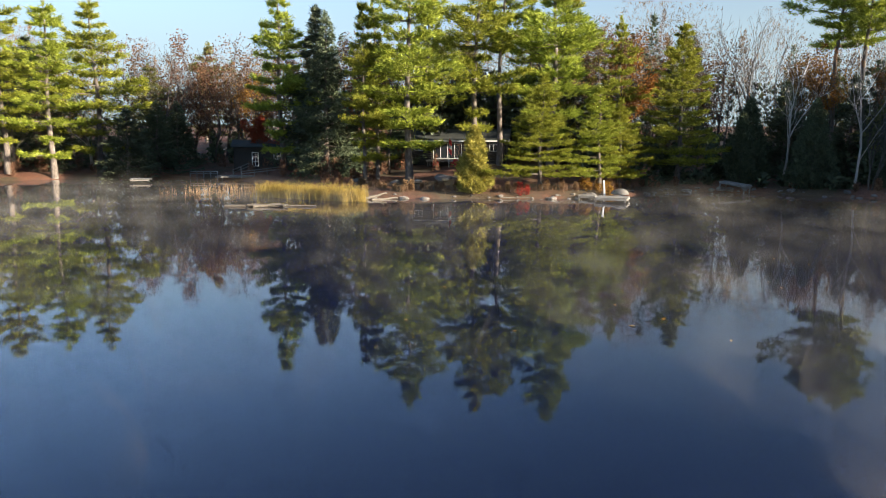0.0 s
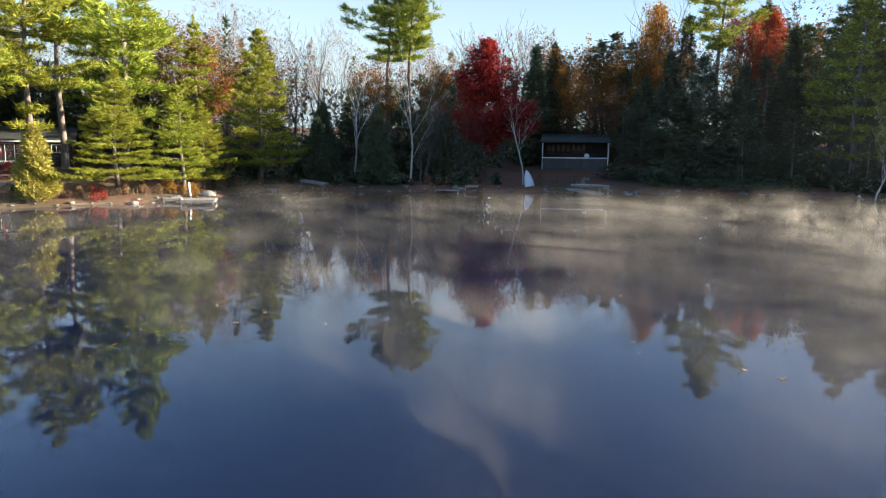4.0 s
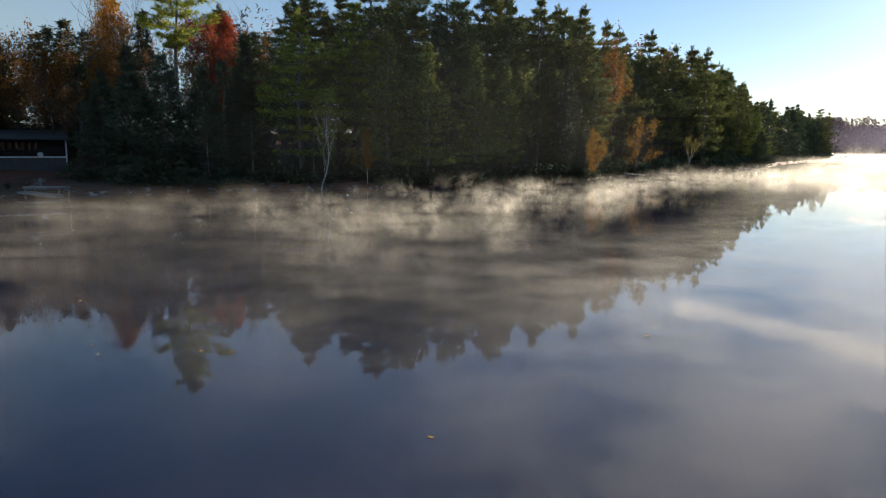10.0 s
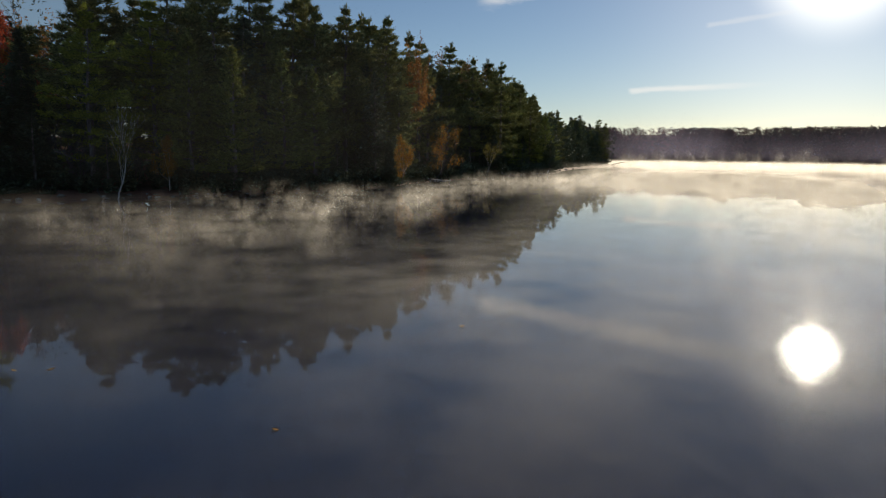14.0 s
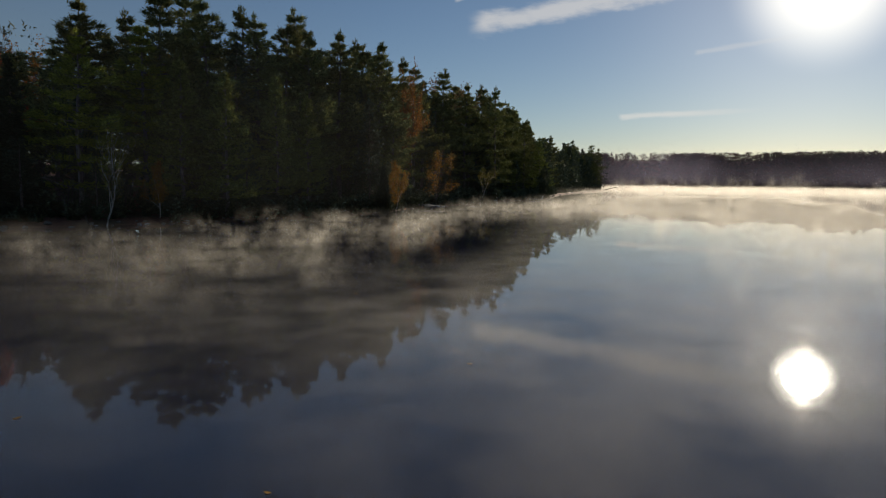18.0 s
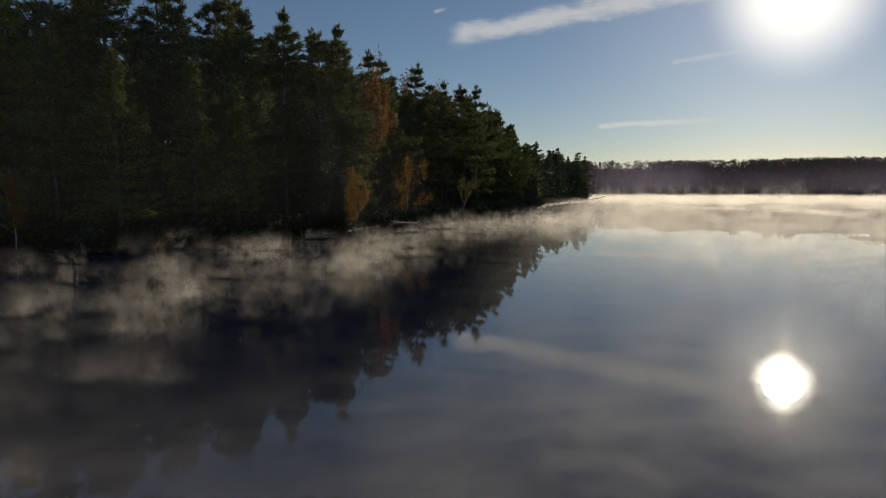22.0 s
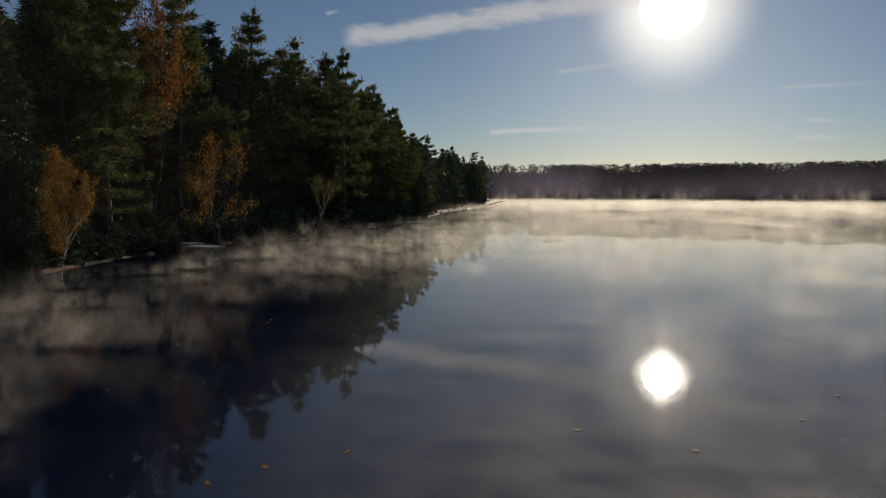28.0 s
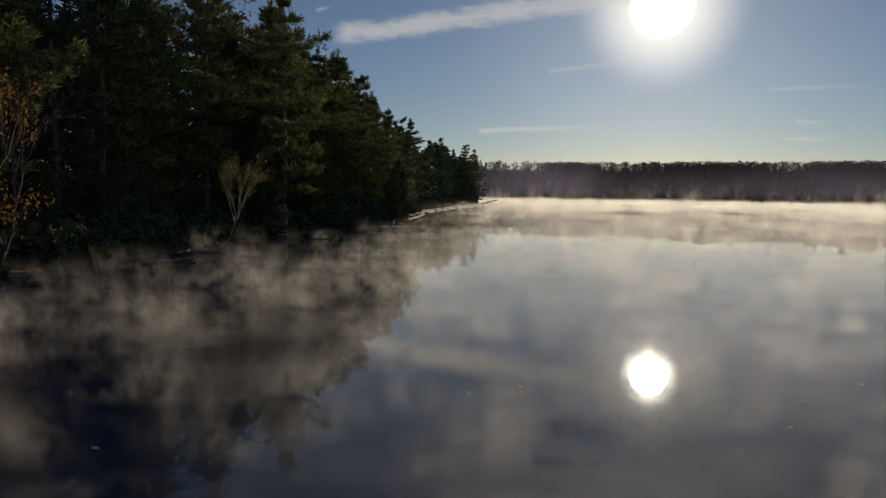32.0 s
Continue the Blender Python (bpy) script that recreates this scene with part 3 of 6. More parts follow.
def broadleaf_proto(name, seed, bark, leaf=None, density=1.0, stems=1, high=0.35, spread=0.55, twigs=True, full=0):
    """A birch, maple or other broad-leaved tree 15 m high: forked stems, twigs, and leaves where it has any."""
    rng = np.random.default_rng(seed)
    H = 15.0
    trunk, limbs, ends = [], [], []

    def grow(at, way, length, radius, depth):
        n = 4 if depth < 3 else 2
        pts, d = [at], way
        for _ in range(n):
            d = d + rng.normal(size=3) * 0.13 + np.array([0, 0, 0.07])
            d = d / np.linalg.norm(d)
            pts.append(pts[-1] + d * length / n)
        (trunk if depth == 0 else limbs).append(tube_arrays(pts, np.maximum(np.linspace(radius, radius * (0.55 if depth < 3 else 0.25), n + 1), 0.012), 7 if depth == 0 else 4 if depth < 2 else 3))
        if depth >= 2:
            ends.extend(pts[1:])
        if depth >= (4 if twigs else 3):
            return
        kids = (5 if depth == 0 else 3 if depth < 3 else 2)
        for k in range(kids):
            t = rng.uniform(high if depth == 0 else 0.3, 1.0) if k else 1.0
            p = pts[0] + 0
            f = t * n
            i = min(int(f), n - 1)
            p = pts[i] + (pts[i + 1] - pts[i]) * (f - i)
            az = rng.uniform(0, 6.283)
            off = np.array([math.cos(az), math.sin(az), rng.uniform(-0.1, 0.35)])
            w = d * (0.75 if k else 1.0) + off * (spread if k else 0.22)
            grow(p, w / np.linalg.norm(w), length * rng.uniform(0.5, 0.72), radius * (0.42 if k else 0.55), depth + 1)

    for s in range(stems):
        az = rng.uniform(0, 6.283)
        lean = 0.06 if stems == 1 else 0.2
        w = np.array([math.cos(az) * lean, math.sin(az) * lean, 1.0])
        grow(np.array([math.cos(az) * 0.18 * (stems > 1), math.sin(az) * 0.18 * (stems > 1), -0.5]), w, H * 0.5 * rng.uniform(0.85, 1.1), 0.17 / stems ** 0.3, 0)
    trunk, limbs = joined(trunk), joined(limbs)
    k = H / max(limbs[0][:, 2].max(), 1)
    parts = [("trunk", raw("trunk", trunk[0] * k, trunk[1], bark, True)), ("branchwork", raw("branchwork", limbs[0] * k, limbs[1], bark))]
    if leaf:
        ends = np.array(ends) * k
        if full:
            z, az = rng.uniform(0.02, 1, full), rng.uniform(0, 6.283, full)
            r = 3.5 * np.sin(np.pi * z ** 0.75) ** 0.7 * (0.72 + 0.22 * np.sin(3 * az + 9 * z) + 0.2 * np.sin(5 * az + 23 * z)) * rng.uniform(0.35, 1.08, full)
            ends = np.concatenate([ends, np.stack([r * np.cos(az), r * np.sin(az), H * (0.26 + 0.74 * z)], 1)])
        ends = ends[rng.random(len(ends)) < min(1, density)]
        parts.append(("crown", raw(name + "_crown", *leaves(rng, ends, 0.12, 0.34, max(1, int(12 * density))), leaf)))
    return parts


def dense_proto(name, seed, mat, wide):
    """An upright cedar, leafy to the ground, 10 m high."""
    rng = np.random.default_rng(seed)
    H, n = 10.0, 4600
    z = H * (1 - rng.random(n) ** 0.62)
    az = rng.uniform(0, 6.283, n)
    edge = wide * np.clip((1 - z / H), 0, 1) ** 0.7 * np.clip(0.55 + z * 0.35, 0, 1) * (0.82 + 0.22 * np.sin(az * 3 + z * 1.4) + 0.14 * np.sin(az * 7 + z * 3.1))
    r = edge * rng.uniform(0.45, 1.02, n) ** 0.5
    c = np.stack([r * np.cos(az), r * np.sin(az), z + 0.1], 1)
    w = np.stack([np.cos(az) * 0.6, np.sin(az) * 0.6, np.full(n, 0.7)], 1)
    crown = tufts(rng, c, w, rng.uniform(0.2, 0.38, n), 4, 0.36, 0.45)
    zs = np.array([-0.5, 3, 9.2])
    trunk = tube_arrays(np.stack([zs * 0, zs * 0, zs], 1), [0.16, 0.11, 0.02], 7)
    return [("trunk", raw("trunk", *trunk, BARK_GREY, True)), ("crown", raw(name + "_crown", *crown, mat))]


PROTOS = {
    "pine": [conifer_proto("pine", s, "pine", 1.0) for s in (1, 2, 3, 4, 5)],
    "northpine": [conifer_proto("pine", s, "pine", 0.9, NEEDLES_SHADED) for s in (6, 7, 8, 9)],
    "highpine": [conifer_proto("pine", s, "highpine") for s in (11, 12, 13)],
    "young": [conifer_proto("pine", s, "young") for s in (21, 22, 23)],
    "northyoung": [conifer_proto("pine", s, "young", 0.9, NEEDLES_HALF_SHADED) for s in (24, 25, 26)],
    "hemlock": [conifer_proto("hemlock", s, "hemlock", 0.7) for s in (31, 32, 33)],
    "spruce": [conifer_proto("spruce", s, "spruce") for s in (41, 42)],
    "backpine": [conifer_proto("pine", s, "pine", 0.32, NEEDLES_SHADED) for s in (51, 52, 53, 54)],
    "backhemlock": [conifer_proto("hemlock", s, "hemlock", 0.24) for s in (61, 62)],
    "birch": [broadleaf_proto("birch", s, BARK_BIRCH, None, high=0.45, spread=0.6) for s in (71, 72, 73)],
    "clump": [broadleaf_proto("clump", s, BARK_GREY, None, stems=4, high=0.5, spread=0.35) for s in (75, 76)],
    "bare": [broadleaf_proto("bare", s, BARK_GREY, None, high=0.5, spread=0.45) for s in (81, 82, 83)],
    "red": [broadleaf_proto("maple", s, BARK_GREY, LEAF_RED, 3.4, high=0.25, spread=0.75, full=300) for s in (91, 92)],
    "orange": [broadleaf_proto("maple", s, BARK_GREY, LEAF_ORANGE, 2.4, high=0.3, spread=0.6, twigs=False) for s in (95, 96)],
    "brown": [broadleaf_proto("oak", s, BARK_GREY, LEAF_BROWN, 1.6, high=0.35, spread=0.6, twigs=False) for s in (101, 102)],
    "yellow": [broadleaf_proto("birch", s, BARK_BIRCH, LEAF_YELLOW, 1.5, high=0.42, spread=0.55, full=240) for s in (105, 106)],
    "amber": [broadleaf_proto("birch", s, BARK_GREY, LEAF_YELLOW, 0.7, high=0.3, spread=0.6, full=160) for s in (107, 108)],
    "olive": [broadleaf_proto("birch", s, BARK_BIRCH, LEAF_OLIVE, 0.8, high=0.3, spread=0.5) for s in (111, 112)],
    "cedar": [dense_proto("cedar", s, CEDAR, 1.9) for s in (121,)],
    "darkcedar": [dense_proto("cedar", s, NEEDLES_DARK, 2.6) for s in (131, 132)],
}
NATIVE = {"birch": 15, "clump": 15, "bare": 15, "red": 15, "orange": 15, "brown": 15, "yellow": 15, "amber": 15, "olive": 15, "cedar": 10, "darkcedar": 10}
TREES = {
    "pine": ("pine_tree", "tall white pine with layered yellow-green needle sprays", "pine tree"),
    "northpine": ("pine_tree", "tall white pine with layered boughs, needles coloured as if shaded", "pine tree"),
    "highpine": ("pine_tree", "very tall white pine, bare below and tufted at the top", "pine tree"),
    "young": ("pine_tree", "young bushy pine with bright green boughs to the ground", "pine tree"),
    "northyoung": ("pine_tree", "young pine on the north shore, boughs coloured as if half shaded", "pine tree"),
    "hemlock": ("hemlock_tree", "dark green hemlock with drooping boughs", "hemlock"),
    "spruce": ("spruce_tree", "slender dark spruce with a pointed crown", "spruce"),
    "backpine": ("pine_tree", "pine standing in the forest, needles coloured as if shaded", "pine tree"),
    "backhemlock": ("hemlock_tree", "dark hemlock standing deep in the forest", "hemlock"),
    "birch": ("birch_tree", "bare white-barked birch with crooked branches", "birch"),
    "clump": ("bare_tree", "bare grey tree with several stems from one root", "tree"),
    "bare": ("bare_tree", "leafless grey tree with a fan of fine twigs", "tree"),
    "red": ("maple_tree", "maple in full crimson autumn leaf", "maple"),
    "orange": ("maple_tree", "maple with thinning orange autumn leaves", "maple"),
    "brown": ("oak_tree", "half-bare tree with russet brown leaves", "tree"),
    "yellow": ("birch_tree", "birch with bright yellow autumn leaves", "birch"),
    "amber": ("birch_tree", "leaning birch with thinning amber leaves", "birch"),
    "olive": ("birch_tree", "leaning birch with sparse olive-yellow leaves", "birch"),
    "cedar": ("cedar_tree", "small dense conical cedar, sunlit olive green", "cedar"),
    "darkcedar": ("cedar_tree", "broad dark green cedar leafy to the ground", "cedar"),
}
planted = []


def tree(kind, x, y, top, turn=0.0, variant=0, wide=1.0, lean=0.0, lean_to=0.0):
    """A tree of that kind whose tip is top metres above the lake."""
    name, label, category = TREES[kind]
    z = height(x, y)
    size = max(top - z, 1.5) / NATIVE.get(kind, 20)
    root = new(name)
    tagged(root, label, category, "trees on the shore")
    protos = PROTOS[kind]
    girth = size ** 0.75 * wide if NATIVE.get(kind, 20) == 20 else size * wide
    tilt = Matrix.Rotation(radians(lean), 4, Vector((-math.sin(lean_to), math.cos(lean_to), 0)))
    root.matrix_basis = Matrix.Translation((x, y, z - 0.05)) @ tilt @ Matrix.Rotation(radians(turn), 4, "Z") @ Matrix.Diagonal((girth, girth, size, 1))
    for piece, me in protos[variant % len(protos)]:
        tagged(part(piece, me, root), kind="stuff" if piece == "branchwork" else "")
    planted.append((x, y))
    return root


# the sunlit point with the log cabin
tree("pine", -66.3, -14.2, 22.5, 0, 0, 1.1)
tree("pine", -67.3, -18.9, 18.1, 40, 1, 0.7)
tree("pine", -69.5, -18.1, 19.3, 90, 2, 0.7)
tree("pine", -73.2, -8.4, 25.1, 10, 3, 0.95)
tree("highpine", -81.5, -6.3, 26.3, 20, 0)
tree("young", -61.6, -1.3, 10.8, 0, 0, 1.15)
tree("pine", -75.6, -0.2, 26.5, 200, 4, 1.1)
tree("young", -63.5, 4.1, 10.0, 60, 1, 1.0)
tree("pine", -83.3, 7.4, 19.1, 100, 0, 0.8)
tree("young", -72.5, 12.6, 16.4, 130, 2, 1.0)
tree("young", -67.5, 6.3, 9.0, 200, 0, 0.9)
tree("cedar", -59.0, -6.9, 6.3, 0, 0, 1.75)
tree("pine", -79.7, -32.4, 23.5, 70, 1, 0.95)
tree("hemlock", -75.8, -25.5, 19.1, 0, 0, 0.9)
tree("spruce", -79.5, -28.0, 20.5, 0, 0, 1.2)
tree("hemlock", -84.0, -21.5, 18.0, 120, 1, 0.9)
tree("pine", -88.0, -16.0, 24.0, 80, 3)
tree("pine", -92.0, -3.0, 23.0, 20, 1)
tree("pine", -90.0, 2.0, 25.0, 160, 2)
tree("brown", -86.0, 3.5, 18.5, 30, 0)
tree("orange", -88.0, 9.0, 17.0, 60, 1)
# the bay with the boathouse
tree("pine", -77.3, -61.2, 22.0, 30, 2, 1.1)
tree("pine", -75.5, -66.0, 22.3, 150, 4, 1.1)
tree("pine", -81.5, -57.5, 22.8, 250, 0, 1.1)
tree("olive", -85.5, -61.5, 18.5, 10, 0, 1.0)
tree("hemlock", -79.5, -52.5, 8.8, 0, 1, 1.3)
tree("hemlock", -86.5, -52.5, 10.0, 90, 2, 1.3)
tree("hemlock", -94.5, -54.0, 10.5, 30, 0, 1.3)
tree("bare", -95.1, -57.9, 19.3, 0, 0)
tree("bare", -99.0, -56.0, 18.5, 80, 1)
tree("brown", -107.4, -54.4, 17.5, 0, 0)
tree("brown", -103.0, -52.0, 17.5, 50, 1)
tree("bare", -105.3, -49.0, 18.0, 120, 2)
tree("orange", -101.0, -47.5, 16.5, 200, 0)
tree("red", -92.6, -40.3, 8.2, 40, 1, 0.9)
tree("bare", -100.0, -42.0, 17.0, 10, 1)
tree("clump", -78.0, -68.0, 10.5, 0, 0, 1.2, 8, 0.8)
tree("clump", -84.0, -58.2, 10.0, 30, 1, 1.3, 10, 0.6)
# the turning wood closing the bay
tree("brown", -104.7, -64.8, 19.5, 278, 1, 1.15)
tree("brown", -104.8, -62.1, 20.5, 309, 2, 1.15)
tree("bare", -109.6, -61.9, 20.5, 297, 3, 1.15)
tree("brown", -106.4, -57.5, 21.1, 6, 4, 1.15)
tree("northpine", -116.7, -59.7, 21.8, 240, 5, 1.15)
tree("brown", -110.7, -54.2, 20.4, 119, 6, 1.15)
tree("brown", -111.1, -51.2, 21.5, 240, 7, 1.15)
tree("bare", -115.9, -50.7, 21.5, 281, 8, 1.15)
tree("brown", -116.2, -48.1, 20.9, 327, 9, 1.15)
tree("northpine", -98.6, -60.0, 16.1, 118, 10, 1.15)
tree("brown", -99.6, -55.5, 15.9, 267, 11, 1.15)
tree("brown", -100.2, -51.1, 15.6, 7, 12, 1.15)
tree("bare", -103.8, -47.4, 16.5, 32, 13, 1.15)
# west bank: birches, the red maple, the cottage
tree("birch", -73.1, 23.0, 14.5, 0, 0, 1.0)
tree("darkcedar", -70.0, 24.6, 9.0, 0, 0, 1.1)
tree("darkcedar", -73.0, 18.8, 8.0, 70, 1, 1.0)
tree("darkcedar", -77.0, 20.5, 9.5, 70, 0, 1.2)
tree("clump", -67.5, 28.9, 11.1, 0, 0)
tree("birch", -69.6, 28.1, 15.4, 100, 1, 0.8)
tree("highpine", -89.6, 36.3, 28.6, 0, 1)
tree("highpine", -92.2, 34.0, 28.3, 70, 2)
tree("red", -70.3, 38.2, 16.6, 0, 0, 1.25)
tree("clump", -67.0, 33.5, 10.0, 50, 1, 0.8)
tree("darkcedar", -70.5, 32.0, 7.5, 50, 1, 1.2)
tree("birch", -63.6, 39.3, 11.0, 40, 2, 0.7, 6, 1.0)
tree("spruce", -83.8, 56.4, 19.4, 0, 0, 1.3)
tree("spruce", -82.0, 51.9, 18.5, 90, 1, 1.2)
tree("hemlock", -80.0, 39.0, 14.0, 0, 2)
tree("hemlock", -78.0, 31.0, 12.0, 40, 0, 1.1)
tree("hemlock", -80.0, 25.0, 11.5, 140, 1, 1.1)
tree("orange", -83.8, 63.5, 19.8, 0, 0)
tree("orange", -81.2, 66.9, 18.5, 100, 1)
tree("orange", -86.5, 58.0, 18.5, 60, 1)
tree("hemlock", -59.5, 55.6, 15.7, 0, 0)
tree("hemlock", -56.2, 57.3, 14.8, 60, 1, 1.1)
tree("hemlock", -52.4, 59.3, 13.5, 120, 2, 1.1)
tree("hemlock", -62.5, 54.6, 13.0, 30, 1)
tree("highpine", -70.7, 74.1, 31.5, 0, 0)
tree("bare", -79.0, 69.6, 26.5, 0, 0)
tree("yellow", -80.5, 71.6, 25.0, 50, 0, 0.7)
tree("bare", -83.5, 67.1, 25.7, 90, 1)
tree("red", -72.5, 86.2, 24.2, 0, 1, 0.8)
tree("spruce", -59.5, 74.9, 19.3, 0, 0, 1.1)
tree("spruce", -56.5, 69.6, 14.5, 50, 1, 1.1)
tree("orange", -58.4, 58.6, 11.6, 0, 0, 0.6)
tree("olive", -40.6, 64.6, 10.2, 0, 0, 0.8, 8, 0.7)
tree("yellow", -38.6, 71.2, 6.8, 0, 1, 0.8)
tree("pine", -46.9, 69.5, 20.8, 0, 0, 0.9)
tree("northyoung", -39.0, 76.9, 19.2, 0, 1, 0.8)
tree("northyoung", -34.2, 78.6, 17.4, 60, 2, 0.85)
tree("northyoung", -31.4, 87.5, 18.0, 130, 0, 0.8)
tree("northyoung", -29.0, 92.5, 16.4, 200, 1, 0.75)
tree("pine", -45.4, 79.8, 23.0, 100, 1)
tree("bare", -99.2, 21.8, 22.0, 0, 2)
tree("bare", -98.2, 26.0, 23.5, 70, 0)
tree("bare", -105.1, 17.2, 21.6, 140, 1)
tree("bare", -91.0, 45.6, 23.3, 20, 2, 1.2)
tree("bare", -88.0, 51.3, 22.8, 80, 0, 1.2)
tree("birch", -95.0, 29.3, 20.4, 10, 1)
tree("brown", -94.0, 22.0, 17.5, 10, 1)
tree("brown", -90.0, 29.0, 16.5, 80, 0)
tree("orange", -92.0, 40.0, 17.0, 80, 0)
tree("olive", -86.0, 41.5, 16.0, 20, 1)
# bare and turning trees that fill the wood behind the red maple and the cottage
tree("bare", -96.6, 49.9, 24.5, 15, 0, 1.3)
tree("bare", -97.0, 55.5, 25.2, 95, 1, 1.3)
tree("bare", -91.1, 55.7, 23.3, 170, 2, 1.3)
tree("orange", -91.0, 32.2, 16.2, 30, 0)
tree("orange", -92.6, 27.0, 15.4, 120, 1)
tree("orange", -85.9, 39.7, 15.4, 200, 0)
tree("orange", -87.9, 64.3, 19.9, 280, 1, 1.2)
tree("orange", -82.2, 65.3, 19.5, 20, 0, 1.2)
tree("orange", -74.0, 62.9, 15.9, 140, 1, 1.1)
tree("bare", -86.8, 75.7, 27.6, 220, 0)
tree("yellow", -87.1, 78.3, 27.0, 60, 1, 0.7)
tree("brown", -75.7, 57.4, 13.3, 310, 0, 1.2)
tree("orange", -63.5, 59.8, 12.8, 75, 1, 0.8)
tree("bare", -67.3, 77.3, 25.4, 0, 1)
tree("bare", -64.9, 83.3, 26.3, 40, 2)
tree("orange", -70.0, 84.2, 23.4, 80, 0)
tree("brown", -90.7, 60.2, 21.0, 110, 1, 1.2)
tree("orange", -47.4, 85.8, 21.9, 190, 1, 0.8)
tree("orange", -83.8, 79.1, 23.3, 250, 0)
# trees that close the gaps in the skyline
tree("backhemlock", -93.9, 72.5, 22.1, 0, 0, 1.3)
tree("backhemlock", -97.3, 77.9, 24.0, 50, 1, 1.3)
tree("backhemlock", -89.6, 74.7, 21.6, 100, 2, 1.3)
tree("backhemlock", -98.4, 73.0, 21.6, 150, 3, 1.3)
tree("backhemlock", -92.8, 80.3, 22.0, 200, 4, 1.3)
tree("backhemlock", -85.2, 67.3, 16.6, 250, 5, 1.3)
tree("backhemlock", -82.4, 67.7, 15.7, 300, 6, 1.3)
tree("brown", -125.3, 6.3, 23.3, 0, 0, 1.3)
tree("brown", -125.1, 9.3, 23.8, 50, 1, 1.3)
tree("brown", -124.8, 12.3, 23.3, 100, 2, 1.3)
tree("brown", -126.4, 15.9, 23.6, 150, 3, 1.3)
tree("brown", -125.4, 3.4, 22.3, 200, 4, 1.3)
tree("brown", -123.4, 21.9, 23.2, 250, 5, 1.3)
# north shore, from the yellow bushes to the far point
tree("northpine", -36.0, 108.3, 31.4, 0, 2)
tree("northpine", -34.5, 105.5, 27.8, 90, 3, 0.9)
tree("northpine", -29.0, 106.8, 27.5, 10, 4, 0.9)
tree("northpine", -24.5, 114.0, 27.2, 60, 0, 0.9)
tree("northpine", -35.0, 138.0, 32.5, 30, 1)
tree("orange", -22.2, 125.0, 25.2, 0, 0, 0.5)
tree("northpine", -27.0, 146.0, 30.3, 30, 1, 0.9)
tree("northpine", -19.6, 153.2, 28.8, 150, 2, 0.9)
tree("northpine", -22.0, 133.0, 26.4, 200, 3, 0.9)
tree("northpine", -15.5, 160.0, 26.4, 20, 0, 0.85)
tree("northpine", -9.0, 166.0, 26.6, 70, 1, 0.85)
tree("northpine", -11.5, 176.0, 25.7, 10, 4, 0.85)
tree("northpine", -8.0, 186.5, 23.3, 40, 2, 0.9)
tree("northpine", -3.0, 190.0, 20.9, 80, 3, 0.8)
tree("northyoung", 1.2, 192.0, 16.3, 120, 0, 0.8)
tree("northpine", -2.0, 205.0, 19.5, 120, 0, 0.8)
tree("northpine", 4.0, 240.0, 20.0, 0, 1, 0.9)
tree("northpine", 15.0, 330.0, 21.0, 0, 2, 0.9)
tree("northpine", 22.8, 339.2, 21.8, 90, 3, 0.9)
tree("northpine", 26.5, 350.0, 20.5, 40, 4, 0.9)
tree("spruce", 12.0, 318.0, 20.0, 40, 1, 1.1)
tree("yellow", -18.8, 102.0, 7.6, 0, 0, 0.55)
tree("amber", -17.2, 121.0, 10.4, 60, 1, 0.85, 10, 0.4)
tree("olive", -10.6, 148.5, 8.6, 0, 1, 0.6, 14, 0.3)
tree("bare", -17.0, 128.0, 13.0, 0, 2, 0.8, 10, 0.5)
tree("northpine", -22.4, 116.8, 18.5, 30, 1, 1.0)
tree("hemlock", -23.0, 103.0, 17.0, 30, 0, 0.9)
tree("darkcedar", -20.0, 99.5, 7.0, 30, 1, 0.7)
tree("spruce", -9.5, 158.0, 9.5, 30, 0, 1.5)
tree("northyoung", -6.5, 178.0, 11.0, 30, 2)
tree("hemlock", 2.6, 186.5, 9.0, 0, 1, 1.1)

tree("northpine", -55.5, 82.0, 27.0, 15, 0, 1.2)
tree("northpine", -52.5, 87.5, 27.0, 75, 1, 1.0)
tree("northpine", -46.0, 84.5, 28.5, 135, 2, 1.2)
tree("northpine", -47.0, 93.5, 30.5, 195, 3, 1.1)
tree("northpine", -42.5, 91.5, 29.0, 255, 0, 1.1)
tree("northpine", -40.5, 97.5, 29.5, 315, 1, 1.1)
tree("northpine", -37.0, 95.0, 27.5, 30, 2, 1.0)
tree("northpine", -35.0, 100.0, 27.5, 90, 3, 1.1)
tree("northpine", -31.0, 99.0, 25.5, 150, 0, 1.0)
tree("northpine", -30.5, 112.0, 28.0, 210, 1, 1.0)
tree("northpine", -26.0, 122.0, 27.5, 270, 2, 1.0)

